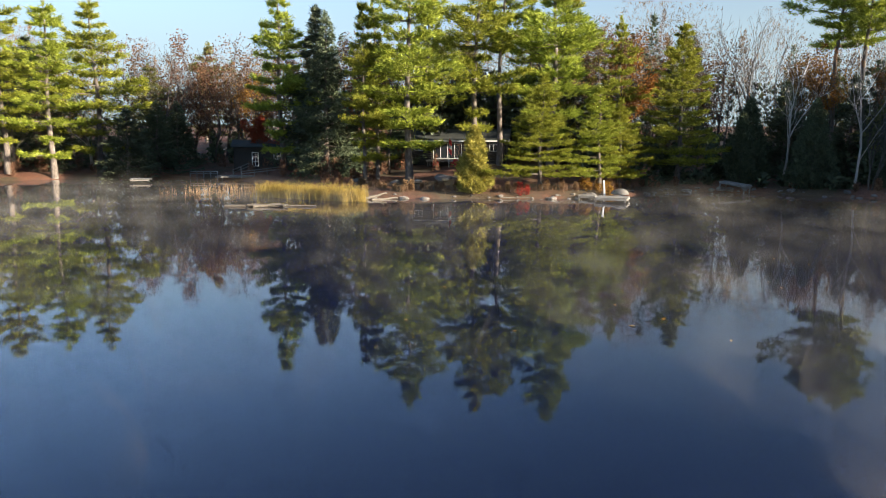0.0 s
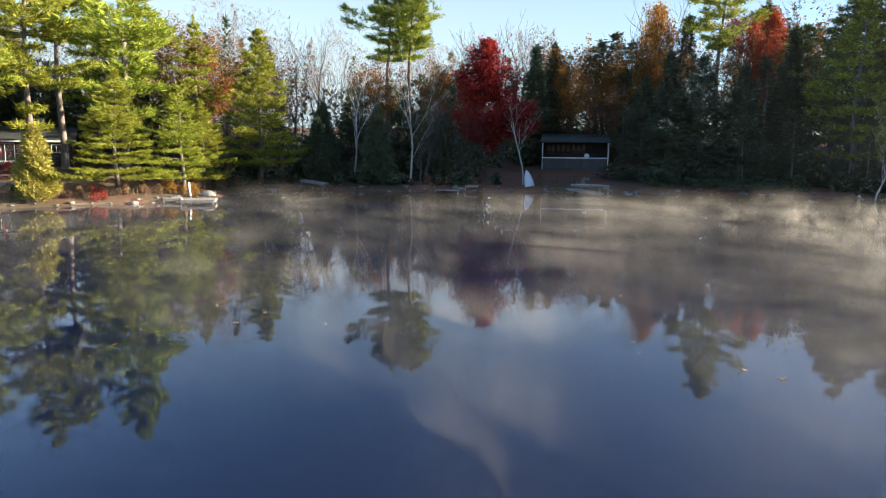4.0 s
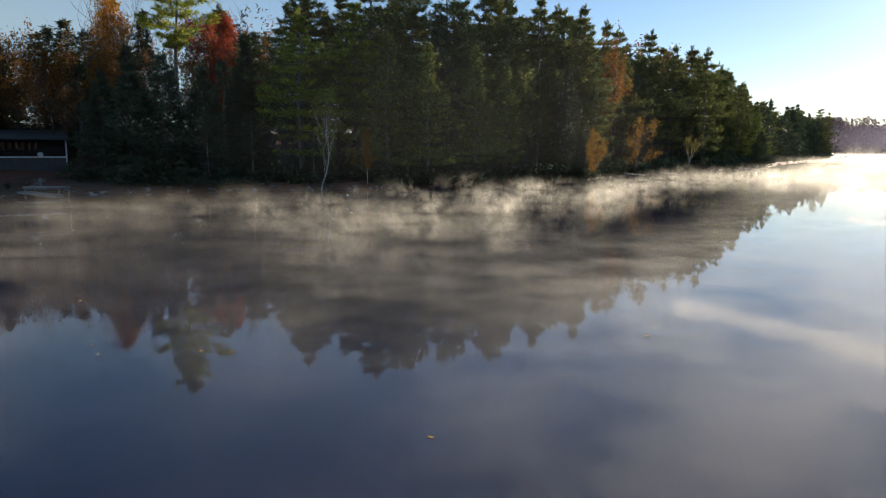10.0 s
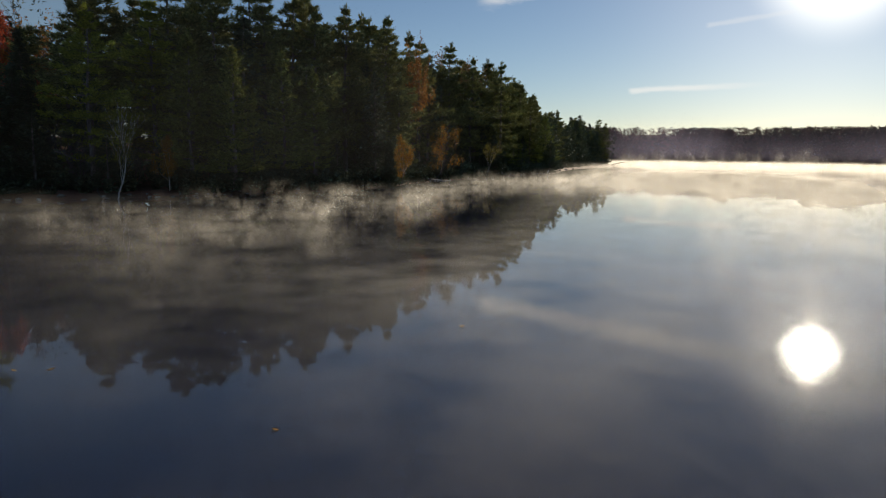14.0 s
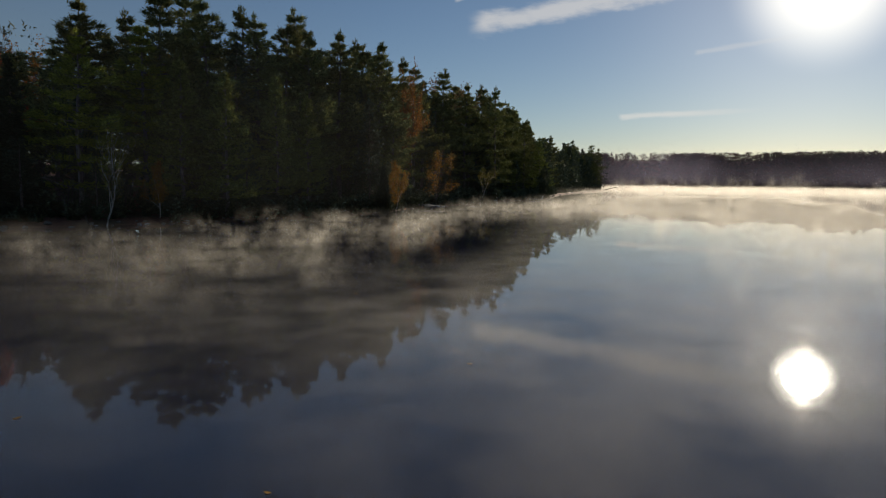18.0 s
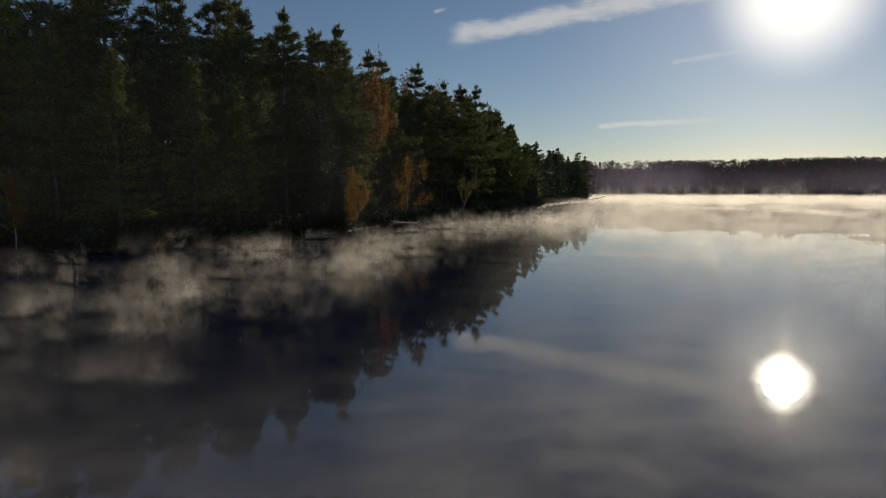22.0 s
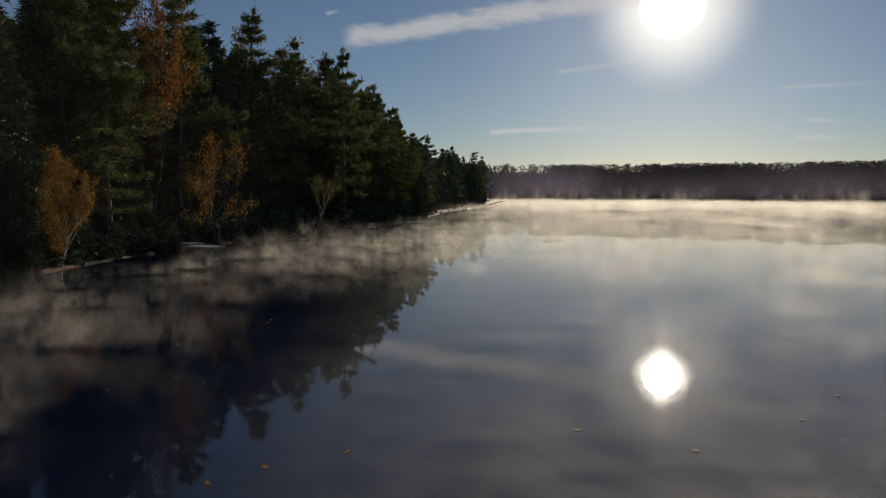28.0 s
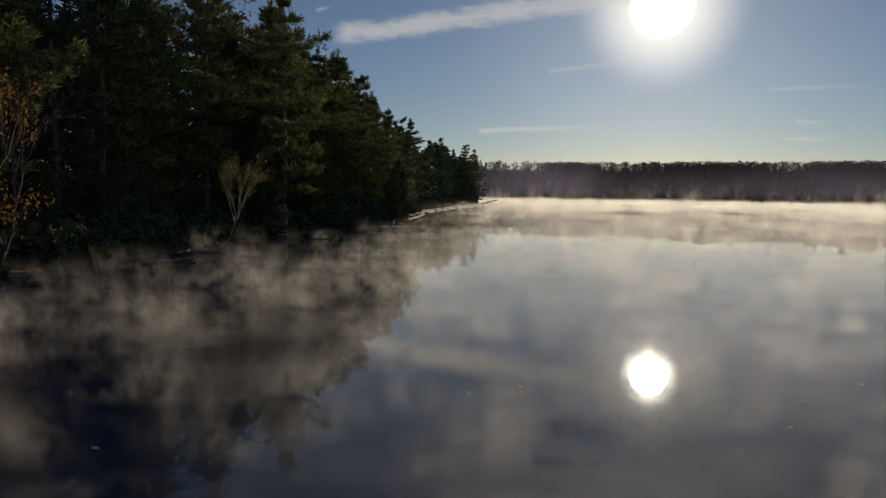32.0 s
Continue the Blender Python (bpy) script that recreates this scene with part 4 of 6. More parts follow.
# the wood behind, row upon row
grower = random.Random(7)
rows = ((5, 4.5, 0.62), (10, 4.5, 0.85), (16, 5.5, 1.0), (24, 6.5, 1.05), (34, 9.0, 1.08), (48, 13.0, 1.1))
near = np.array(NEAR_SHORE + NORTH_SHORE[:10], float)[1:]
for depth, gap, tall in rows:
    for (ax, ay), (bx, by) in zip(near, near[1:]):
        span = math.hypot(bx - ax, by - ay)
        nx, ny = -(by - ay) / span, (bx - ax) / span
        for k in range(max(1, round(span / gap))):
            s = (k + grower.random()) / max(1, round(span / gap))
            x = ax + (bx - ax) * s + nx * depth * grower.uniform(0.8, 1.25) + grower.uniform(-1.5, 1.5)
            y = ay + (by - ay) * s + ny * depth * grower.uniform(0.8, 1.25) + grower.uniform(-1.5, 1.5)
            d = float(inland([(x, y)])[0])
            if d < 3 or d < depth * 0.6 or min((x - px) ** 2 + (y - py) ** 2 for px, py in planted) < (2.6 if depth < 12 else 3.6) ** 2:
                continue
            if -96 < x < -57 and -17 < y < 10 and not x < -90:      # the cabin's clearing
                continue
            if -83 < x < -58 and 37 < y < 60 and d < 22:             # the cottage's clearing
                continue
            if -104 < x < -84 and -52 < y < -34:                      # the boathouse
                continue
            pick = grower.random()
            if y > 75:
                kind = "backpine" if pick < 0.68 else "backhemlock" if pick < 0.9 else "brown" if pick < 0.92 else "backpine"
                top = min(grower.uniform(18, 28) * tall, 28) if y < 125 else grower.uniform(23, 31) * min(tall, 1.0)
            elif y > 8:
                kind = "backhemlock" if pick < 0.3 else "bare" if pick < 0.56 else "orange" if pick < 0.77 else "brown" if pick < 0.88 else "backpine"
                top = grower.uniform(11, 18) * tall
            else:
                kind = "backhemlock" if pick < 0.25 else "backpine" if pick < 0.5 else "bare" if pick < 0.68 else "brown" if pick < 0.92 else "orange"
                top = grower.uniform(12, 19) * tall
            if depth <= 5:
                kind = "backhemlock" if pick < 0.7 else "darkcedar" if pick < 0.85 else "clump"
                top = grower.uniform(5, 10)
                if y < 8 and y > -30:
                    continue
            elif 240 < y:
                top *= 0.8
            tree(kind, x, y, top, grower.uniform(0, 360), grower.randrange(9), grower.uniform(0.85, 1.15))


# ---- woods too deep or too far to count ----
def crowd(name, places, highs, pointed, mat, label, blades=70, size=1.5, seed=1, foot=0.08, category="woods", k=2, width=0.7, bushy=0.30, up=0.5):
    """Many crowns in one mesh: each a pointed or rounded cloud of blades."""
    rng = np.random.default_rng(seed)
    places, h = np.asarray(places, float), np.asarray(highs, float)
    c = np.column_stack([places, lie(places)])
    kind = (rng.random(len(c)) < pointed)[:, None]
    z, az = rng.random((len(c), blades)), rng.uniform(0, 6.283, (len(c), blades))
    bulge = 0.8 + 0.3 * np.sin(az * 3 + rng.uniform(0, 6, (len(c), 1)) + z * 5)
    r = np.where(kind, 0.21 * (1.02 - z), bushy * np.sqrt(np.clip(1 - (2 * z - 1.0) ** 2, 0.03, 1))) * h[:, None] * bulge * rng.uniform(0.55, 1.1, z.shape)
    pts = np.stack([c[:, :1] + r * np.cos(az), c[:, 1:2] + r * np.sin(az), c[:, 2:] + h[:, None] * (foot + (1 - foot) * z)], -1).reshape(-1, 3)
    way = np.stack([np.cos(az), np.sin(az), 0 * az + up], -1).reshape(-1, 3)
    v, f = tufts(rng, pts, way, np.full(len(pts), size), k, width, 0.6)
    ob = new(name, raw(name, v, f, mat))
    return tagged(ob, label, category, kind="stuff")


def strip(line, depths, gap, seed, least=1.5):
    """Places in rows on the left hand of a line, at the given distances from it."""
    rng = np.random.default_rng(seed)
    line, out = np.array(line, float), []
    at = np.concatenate([[0], np.cumsum(np.hypot(*np.diff(line, axis=0).T))])
    for d in depths:
        n = int(at[-1] / gap)
        s = (np.arange(n) + rng.random(n)) * at[-1] / n
        x, y = np.interp(s, at, line[:, 0]), np.interp(s, at, line[:, 1])
        ahead = np.clip(s + 8, 0, at[-1])
        behind = np.clip(s - 8, 0, at[-1])
        tx, ty = np.interp(ahead, at, line[:, 0]) - np.interp(behind, at, line[:, 0]), np.interp(ahead, at, line[:, 1]) - np.interp(behind, at, line[:, 1])
        k = np.hypot(tx, ty) + 1e-9
        out.append(np.stack([x - ty / k * d, y + tx / k * d], 1) + rng.normal(size=(n, 2)) * gap * 0.3)
    p = np.concatenate(out)
    return p[inland(p) > least]


FAR_MIX = foliage("far_foliage", (0.03, 0.028, 0.02), (0.10, 0.07, 0.045), 0.2)
FAR_RUSSET = foliage("far_russet_wood", (0.05, 0.032, 0.028), (0.14, 0.075, 0.05), 0.2)
RUSSET = foliage("russet_wood", (0.10, 0.055, 0.03), (0.25, 0.13, 0.055), 0.2)
rng = np.random.default_rng(9)
p = strip([(20, 585), (90, 610), (150, 596), (250, 548), (330, 490), (430, 400)], (1, 4, 8, 12, 17, 22, 28, 35, 43, 50, 57, 62, 66, 70, 74, 78, 82), 2.8, 3, 0.5)
far_top = rng.uniform(5.0, 7.5, len(p))
odd = rng.random(len(p)) < 0.5
crowd("far_woods", p[odd], far_top[odd], 0.15, FAR_MIX, "hazy wooded ridge of bare and evergreen trees across the lake", 42, 1.1, 3, -0.1, width=0.8, bushy=0.6)
crowd("far_woods", p[~odd], far_top[~odd], 0.0, FAR_RUSSET, "hazy russet trees scattered over the far ridge", 48, 1.0, 33, -0.1, width=0.7, bushy=0.6)
p = strip([(430, 400), (600, 200), (680, -50), (560, -350), (200, -480)], (3, 14, 28), 8, 4)
crowd("east_woods", p, rng.uniform(10, 19, len(p)), 0.3, FAR_MIX, "distant wooded shore closing the lake", 25, 2.6, 4)
p = strip([(200, -480), (-38, -230), (-52, -130), (-66, -78)], (4, 12, 22), 7, 5)
crowd("south_woods", p, rng.uniform(10, 19, len(p)), 0.4, FAR_MIX, "wooded shore continuing along the lake", 40, 2.2, 5)
p = strip([(4, 200), (9, 258), (20, 310), (33, 358), (33, 372), (15, 395), (-10, 470), (20, 585)], (4, 9, 16, 26, 40), 4.5, 6)
crowd("headland_woods", p, rng.uniform(9, 17, len(p)), 0.6, NEEDLES_DARK, "dark pine wood along the headland", 130, 0.9, 6, width=0.5)
p = strip(NEAR_SHORE[27:] + NORTH_SHORE[:6], (40, 55, 72, 92), 5.0, 7)
crowd("hill_woods", p, rng.uniform(17, 24, len(p)), 0.7, NEEDLES_DARK, "dark evergreen wood rising behind the north shore", 260, 0.7, 7, width=0.4)
p = strip(NEAR_SHORE[2:25], (48, 60, 75, 95), 5.0, 8)
crowd("autumn_woods", p, rng.uniform(17, 22, len(p)), 0.15, RUSSET, "russet autumn wood standing behind the shore", 850, 0.38, 8, width=0.13, up=1.6)
TWIGS = foliage("bare_twigs", (0.045, 0.034, 0.028), (0.15, 0.115, 0.09), 0.1)
p = strip(NEAR_SHORE[2:25], (30, 38, 50, 62), 4.0, 17)
p = p[~((p[:, 0] > -93) & (p[:, 1] > -20) & (p[:, 1] < 0))]
crowd("twig_woods", p, rng.uniform(10, 15, len(p)), 0.0, TWIGS, "grey-brown haze of bare twigs filling the wood", 520, 0.42, 17, 0.0, width=0.16, bushy=0.34, up=1.4)
p = strip(NEAR_SHORE[2:25], (42, 66, 85), 11.0, 18)
crowd("evergreen_woods", p, rng.uniform(14, 20, len(p)), 0.8, NEEDLES_DARK, "evergreens standing in the autumn wood", 380, 0.55, 18, width=0.35)
p = strip(NEAR_SHORE[16:] + NORTH_SHORE[:8], (1.6, 3.0, 6.0, 10, 15, 21), 2.4, 10)
p = p[~((p[:, 0] > -80) & (p[:, 0] < -58) & (p[:, 1] > 37) & (p[:, 1] < 57))]
crowd("undergrowth", p, rng.uniform(0.8, 3.6, len(p)) * np.clip(inland(p) / 6, 0.5, 1.6), 0.3, NEEDLES_DARK, "dark undergrowth of saplings and shrubs along the bank", 55, 0.55, 10, 0.0, "undergrowth", 3)
p = strip(NEAR_SHORE[28:] + NORTH_SHORE[:6], (0.2, 0.9, 1.8, 3.0), 1.5, 12, 0.0)
crowd("undergrowth", p, rng.uniform(0.9, 2.6, len(p)), 0.0, NEEDLES_DARK, "dark shrubs hanging over the water's edge", 60, 0.4, 12, -0.1, "undergrowth", 2)
p = strip(NEAR_SHORE[2:24], (34, 39, 45), 3.0, 13)
crowd("undergrowth", p, rng.uniform(7, 13, len(p)), 0.6, NEEDLES_DARK, "young evergreens filling the wood behind the houses", 90, 0.8, 13, -0.05, "undergrowth", 2)
p = strip(NEAR_SHORE[2:9], (15, 20, 26), 2.6, 14)
p = p[~((p[:, 0] < -84) & (p[:, 1] > -46) & (p[:, 1] < -28))]
crowd("undergrowth", p, rng.uniform(3, 6, len(p)), 0.6, NEEDLES_DARK, "young evergreens behind the bay", 90, 0.7, 14, -0.05, "undergrowth", 2)
p = strip(NEAR_SHORE[2:10], (2.0, 5.0, 9, 14, 20), 2.8, 11)
p = p[~((p[:, 0] > -74) & (p[:, 1] > -23))]
p = p[~((p[:, 0] < -84) & (p[:, 1] > -46) & (p[:, 1] < -30))]
crowd("undergrowth", p, rng.uniform(0.7, 2.8, len(p)), 0.2, DRY, "tangle of brown shrubs and bare twigs along the bay", 110, 0.34, 11, 0.0, "undergrowth", 3, 0.12, up=1.4)


# ---- mist ----
def thickness(x, y):
    """How thick the mist lies: thin in the western bay, dense out on the lake and to the north-east, thin under the wooded north shore."""
    shore = np.interp(-inland(np.stack([x, y], 1)), [8, 30], [0.12, 1.0])
    return np.interp(0.6 * x + 0.8 * y, [-45, -5, 15, 45, 62], [0.10, 0.10, 0.28, 0.8, 1.0]) * np.where(y > 38, shore, 1.0)


def mist_wisps(name, count, seed, box, tall, wide, mat, label, clear=2.0, even=False, west=None):
    """Curved upright veils of vapour standing on the water, lying across the drift of the air."""
    rng = np.random.default_rng(seed)
    n = 9
    tries = rng.uniform([box[0], box[2]], [box[1], box[3]], (count, 2))
    chance = 1.0 if even else thickness(tries[:, 0], tries[:, 1])
    bearing = 0.6 * tries[:, 0] + 0.8 * tries[:, 1]
    if west is not None:
        chance = 0.6 * np.interp(bearing, [12, 34], [1, 0]) if west else chance * np.interp(bearing, [8, 30], [0, 1])
    lane = np.hypot(tries[:, 0] - 3, tries[:, 1] - np.clip(tries[:, 1], -3, 92))
    keep = (inland(tries) < -clear) & (rng.random(count) < chance * np.interp(lane, [7, 15], [0, 1]))
    vs, fs, uvs, at = [], [], [], 0
    for x, y in tries[keep]:
        w, h = rng.uniform(*wide), rng.uniform(*tall)
        a = math.atan2(y + 20, x - 3) + math.pi / 2 + rng.normal() * 0.35
        s = np.linspace(-0.5, 0.5, n)
        px = x + np.cos(a) * s * w - np.sin(a) * np.sin(s * 5 + rng.uniform(0, 6)) * w * 0.08
        py = y + np.sin(a) * s * w + np.cos(a) * np.sin(s * 5 + rng.uniform(0, 6)) * w * 0.08
        shift = rng.uniform(-0.4, 0.4, 2) * min(h, 3.0)
        for z in (0.0, 0.35, 1.0):
            vs.append(np.stack([px + shift[0] * z, py + shift[1] * z, np.full(n, h * z - 0.05)], 1))
            uvs.append(np.stack([s + 0.5, np.full(n, z)], 1))
        i = np.arange(n - 1)
        for row in range(2):
            b = at + row * n
            fs.append(np.stack([b + i, b + i + 1, b + n + i + 1, b + n + i], 1))
        at += 3 * n
    ob = new(name, raw(name, np.concatenate(vs), np.concatenate(fs), mat, True, np.concatenate(uvs)))
    return tagged(ob, label, "mist", kind="stuff")


STEAM = mist_material("steam", 0.062, 1.0, (1, 1, 0.75), 0.39, 0.22)
SOFT = mist_material("soft_steam", 0.016, 0.6, (1, 1, 0.8), 0.30, 0.4)
VEIL = mist_material("steam_veil", 0.03, 0.35, (1, 1, 1.2), 0.36, 0.35)
FARSTEAM = mist_material("far_steam", 0.24, 0.25, (1, 1, 0.9), 0.36, 0.3)
PLUME = mist_material("steam_plume", 0.09, 0.34, (1, 1, 0.5), 0.42, 0.25)
# blue-violet tint stands in for light scattered in the air before the ridge
HAZE = mist_material("far_haze_tint", 0.024, 0.02, (1, 1, 1), 0.2, 0.4, (0.62, 0.60, 0.90))
# tall faint haze sheets, added to lighten the darkest parts of the shore woods
DARK_LIFT = mist_material("dark_lift_haze", 0.0010, 0.05, (1, 1, 1), 0.2, 0.4, (0.85, 0.88, 0.92))
mist_wisps("mist", 9500, 21, (-66, 60, -45, 200), (1.0, 2.6), (2.5, 6), STEAM, "wisps of morning mist rising off the lake", west=False)
mist_wisps("mist", 3200, 24, (-70, 30, -55, 70), (1.0, 2.4), (4, 9), SOFT, "thin soft mist lying along the west bank", west=True)
mist_wisps("mist", 1200, 22, (-60, 90, -40, 210), (0.7, 1.5), (6, 14), VEIL, "soft low layer of morning mist over the water", 3.0)
mist_wisps("mist", 1100, 2, (0, 380, 190, 600), (2.0, 4.0), (12, 30), FARSTEAM, "bright bank of morning mist lying on the far water")
mist_wisps("mist", 500, 5, (10, 400, 400, 600), (1.4, 2.6), (16, 34), FARSTEAM, "brightest mist at the foot of the far shore", 1.0)
mist_wisps("mist", 160, 1, (20, 330, 300, 585), (6, 13), (5, 14), PLUME, "plumes of steam rising off the far water")
mist_wisps("haze", 50, 3, (20, 420, 420, 600), (24, 40), (70, 140), HAZE, "haze veils before the far woods, tinted blue for scattered light")
mist_wisps("haze", 120, 4, (-50, -13, 42, 125), (18, 28), (14, 26), DARK_LIFT, "thin morning haze added before the shore woods to lift their darks", 4.0, True)


def mist_layers(name, levels, strength, label):
    """The mist's lowest breath: sheets of one drifting cloud just over the water, out from the western bay."""
    xs, ys = np.linspace(-60, 140, 81), np.linspace(-60, 180, 97)
    xx, yy = np.meshgrid(xs, ys, indexing="ij")
    x, y = xx.ravel(), yy.ravel()
    i, j = np.meshgrid(np.arange(80), np.arange(96), indexing="ij")
    f = np.stack([i * 97 + j, (i + 1) * 97 + j, (i + 1) * 97 + j + 1, i * 97 + j + 1], -1).reshape(-1, 4)
    off = -inland(np.stack([x, y], 1))
    f = f[(off[f] > 2).all(1)]
    lee = np.interp(x, [-3, 9], [0.05, 1.0])
    share = np.interp(0.75 * x + 0.65 * y, [-6, 22], [0.0, 1.0]) * np.interp(off, [8, 28], [0, 1]) * np.interp(np.hypot(x - 8, y - np.clip(y, -3, 100)), [45, 80], [1, 0])
    share = share * (1 - np.interp(y, [18, 42], [0, 1]) * (1 - lee))
    mat = mist_material(name, strength, 0.32, (1, 1, 0.5), 0.32, 0.40)
    for z in levels:
        zz = z + 0.10 * np.sin(x * 0.31 + np.sin(y * 0.2) * 2) * np.sin(y * 0.27)
        uv = np.stack([np.full_like(x, 0.5), 0.25 * share], 1)
        ob = new(name, raw(name, np.stack([x, y, zz], 1), f, mat, True, uv))
        tagged(ob, label, "mist", kind="stuff")


mist_layers("mist_layer", (0.25, 0.9), 0.18, "faint patchy breath of mist drifting low over the water")


# ---- leaves afloat ----
rng = np.random.default_rng(40)
c = np.concatenate([rng.uniform((-6, 62), (26, 150), (170, 2)), rng.uniform((-30, -10), (6, 40), (40, 2))])
c = c[inland(c) < -3]
a = rng.uniform(0, 6.283, len(c))
s = rng.uniform(0.05, 0.11, len(c))
u, w = np.stack([np.cos(a), np.sin(a), 0 * a], 1) * s[:, None], np.stack([-np.sin(a), np.cos(a), 0 * a], 1) * s[:, None] * 0.6
m = np.column_stack([c, np.full(len(c), 0.012)])
v = np.stack([m - u, m - w, m + u + (0, 0, 0.02), m + w], 1).reshape(-1, 3)
tagged(new("floating_leaves", raw("floating_leaves", v, np.arange(len(v)).reshape(-1, 4), LEAF_YELLOW)), "pale fallen leaves floating on the lake", "leaves", kind="stuff")


# ---- buildings ----
def wall_panel(parent, name, a, b, z0, z1, thick, mat, holes=(), label=""):
    """A wall from a to b with real openings: holes of (from, to, sill, head) along it. Built of solid pieces round each opening."""
    a, b = Vector((*a, 0)), Vector((*b, 0))
    span, turn = (b - a).length, math.atan2(b.y - a.y, b.x - a.x)
    cuts = sorted(holes)
    bm = bmesh.new()

    def solid(s0, s1, h0, h1):
        if s1 - s0 > 0.01 and h1 - h0 > 0.01:
            bmesh.ops.create_cube(bm, size=1, matrix=Matrix.Translation(((s0 + s1) / 2, 0, (h0 + h1) / 2)) @ Matrix.Diagonal((s1 - s0, thick, h1 - h0, 1)))

    at = 0.0
    for s0, s1, h0, h1 in cuts:
        solid(at, s0, z0, z1)
        solid(s0, s1, z0, h0)
        solid(s0, s1, h1, z1)
        at = s1
    solid(at, span, z0, z1)
    me = bpy.data.meshes.new(name)
    bm.to_mesh(me)
    bm.free()
    me.materials.append(mat)
    return part(name, me, parent, label, Matrix.Translation(a) @ Matrix.Rotation(turn, 4, "Z"))


def window_unit(parent, a, turn, s0, s1, h0, h1, cols, rows, frame_mat=None, name="window"):
    """A framed window in a wall that starts at a: frame pieces, muntins and one pane a light."""
    frame_mat = frame_mat or WHITE_PAINT
    base = Matrix.Translation((*a, 0)) @ Matrix.Rotation(turn, 4, "Z")
    w, h, t = s1 - s0, h1 - h0, 0.09
    root = part(name, block(w, 0.06, 0.07, frame_mat), parent, "white-framed window" if frame_mat == WHITE_PAINT else "dark-framed window", base @ Matrix.Translation(((s0 + s1) / 2, -0.1, h0)))
    part("head", block(w, 0.06, 0.07, frame_mat), root, "", Matrix.Translation((0, 0, h - 0.07)))
    for c in range(cols + 1):
        x = -w / 2 + t / 2 + (w - t) * c / cols
        part("stile", block(t if c in (0, cols) else 0.05, 0.06, h - 0.14, frame_mat), root, "", Matrix.Translation((x, 0, 0.07)))
    for r in range(1, rows):
        part("muntin", block(w - 2 * t, 0.04, 0.04, frame_mat), root, "", Matrix.Translation((0, 0, h * r / rows)))
    for c in range(cols):
        x = -w / 2 + t / 2 + (w - t) * (c + 0.5) / cols
        part("pane", block((w - t) / cols - 0.03, 0.012, h - 0.14, GLASS, 0.002), root, "", Matrix.Translation((x, 0.025, 0.07)))
    return root


def log_cabin():
    """The log cabin on the point: dark logs, low roof, a band of white-framed glass doors, a deck."""
    root = new("log_cabin")
    tagged(root, "dark log cabin with white-framed glass doors and a low shingled roof", "cabin")
    x, y0, y1, deep, floor, eave = -85.0, -17.6, -5.8, 6.0, 2.65, 4.95
    a, turn = (x, y0), math.pi / 2
    doors, side = (2.9, 6.5, floor + 0.12, 4.72), (9.9, 11.4, 3.7, 4.62)
    left = (0.5, 1.6, 3.75, 4.6)
    wall_panel(root, "front_wall", (x, y0), (x, y1), 1.2, eave, 0.22, DARK_WOOD, (left, doors, side))
    wall_panel(root, "side_wall", (x - deep, y0), (x - 0.12, y0), 1.2, eave, 0.22, DARK_WOOD)
    wall_panel(root, "side_wall", (x - deep, y1), (x - 0.12, y1), 1.2, eave, 0.22, DARK_WOOD)
    wall_panel(root, "back_wall", (x - deep, y0), (x - deep, y1), 1.2, eave, 0.22, DARK_WOOD)
    for k in range(9):
        z = floor - 0.25 + 0.26 * k
        for s0, s1 in ((0.0, 2.75), (6.65, y1 - y0)):
            if s1 > 6 and z + 0.2 > 3.7 and z < 4.62:
                s1 = 9.8
            if s0 == 0 and z + 0.2 > 3.75 and z < 4.6:
                s0, s1 = 1.7, 2.75
            v, f = tube_arrays([(x + 0.12, y0 + s0, z + 0.12), (x + 0.12, y0 + (s0 + s1) / 2, z + 0.12), (x + 0.12, y0 + s1, z + 0.12)], [0.125] * 3, 8)
            part("log", raw("log", v, f, DARK_WOOD, True), root)
    # the panes look out over the lake: local x runs north along the wall, local -y faces the water
    for s0, s1, h0, h1, cols, rows in ((*doors, 4, 1), (*side, 3, 1), (*left, 2, 2)):
        window_unit(root, a, turn, s0, s1, h0, h1, cols, rows, name="glass_door" if cols == 4 else "window")
    part("floor", block(deep, y1 - y0 - 0.3, 0.15, PLANK_OLD), root, "", Matrix.Translation((x - deep / 2, (y0 + y1) / 2, floor - 0.15)))
    for side_x, tilt in ((x + 0.55, 1), (x - deep - 0.55, -1)):
        slope = raw("roof", [(side_x, y0 - 0.6, eave - 0.05), (side_x, y1 + 0.6, eave - 0.05), (x - deep / 2, y1 + 0.6, 6.35), (x - deep / 2, y0 - 0.6, 6.35),
                             (side_x, y0 - 0.6, eave + 0.09), (side_x, y1 + 0.6, eave + 0.09), (x - deep / 2, y1 + 0.6, 6.49), (x - deep / 2, y0 - 0.6, 6.49)],
                    [(0, 1, 2, 3), (7, 6, 5, 4), (0, 4, 5, 1), (1, 5, 6, 2), (2, 6, 7, 3), (3, 7, 4, 0)], ROOFING)
        roof = part("roof", slope, root, "dark shingled roof slope")
        for k in range(7):
            f = (k + 0.5) / 7
            px, pz = side_x + (x - deep / 2 - side_x) * f, eave + 0.1 + (6.49 - eave - 0.09) * f
            part("shingle_course", block(0.62, y1 - y0 + 1.16, 0.02, ROOFING), roof, "", Matrix.Translation((px, (y0 + y1) / 2, pz)) @ Matrix.Rotation(tilt * math.atan2(6.35 - eave, deep / 2 + 0.55), 4, "Y"))
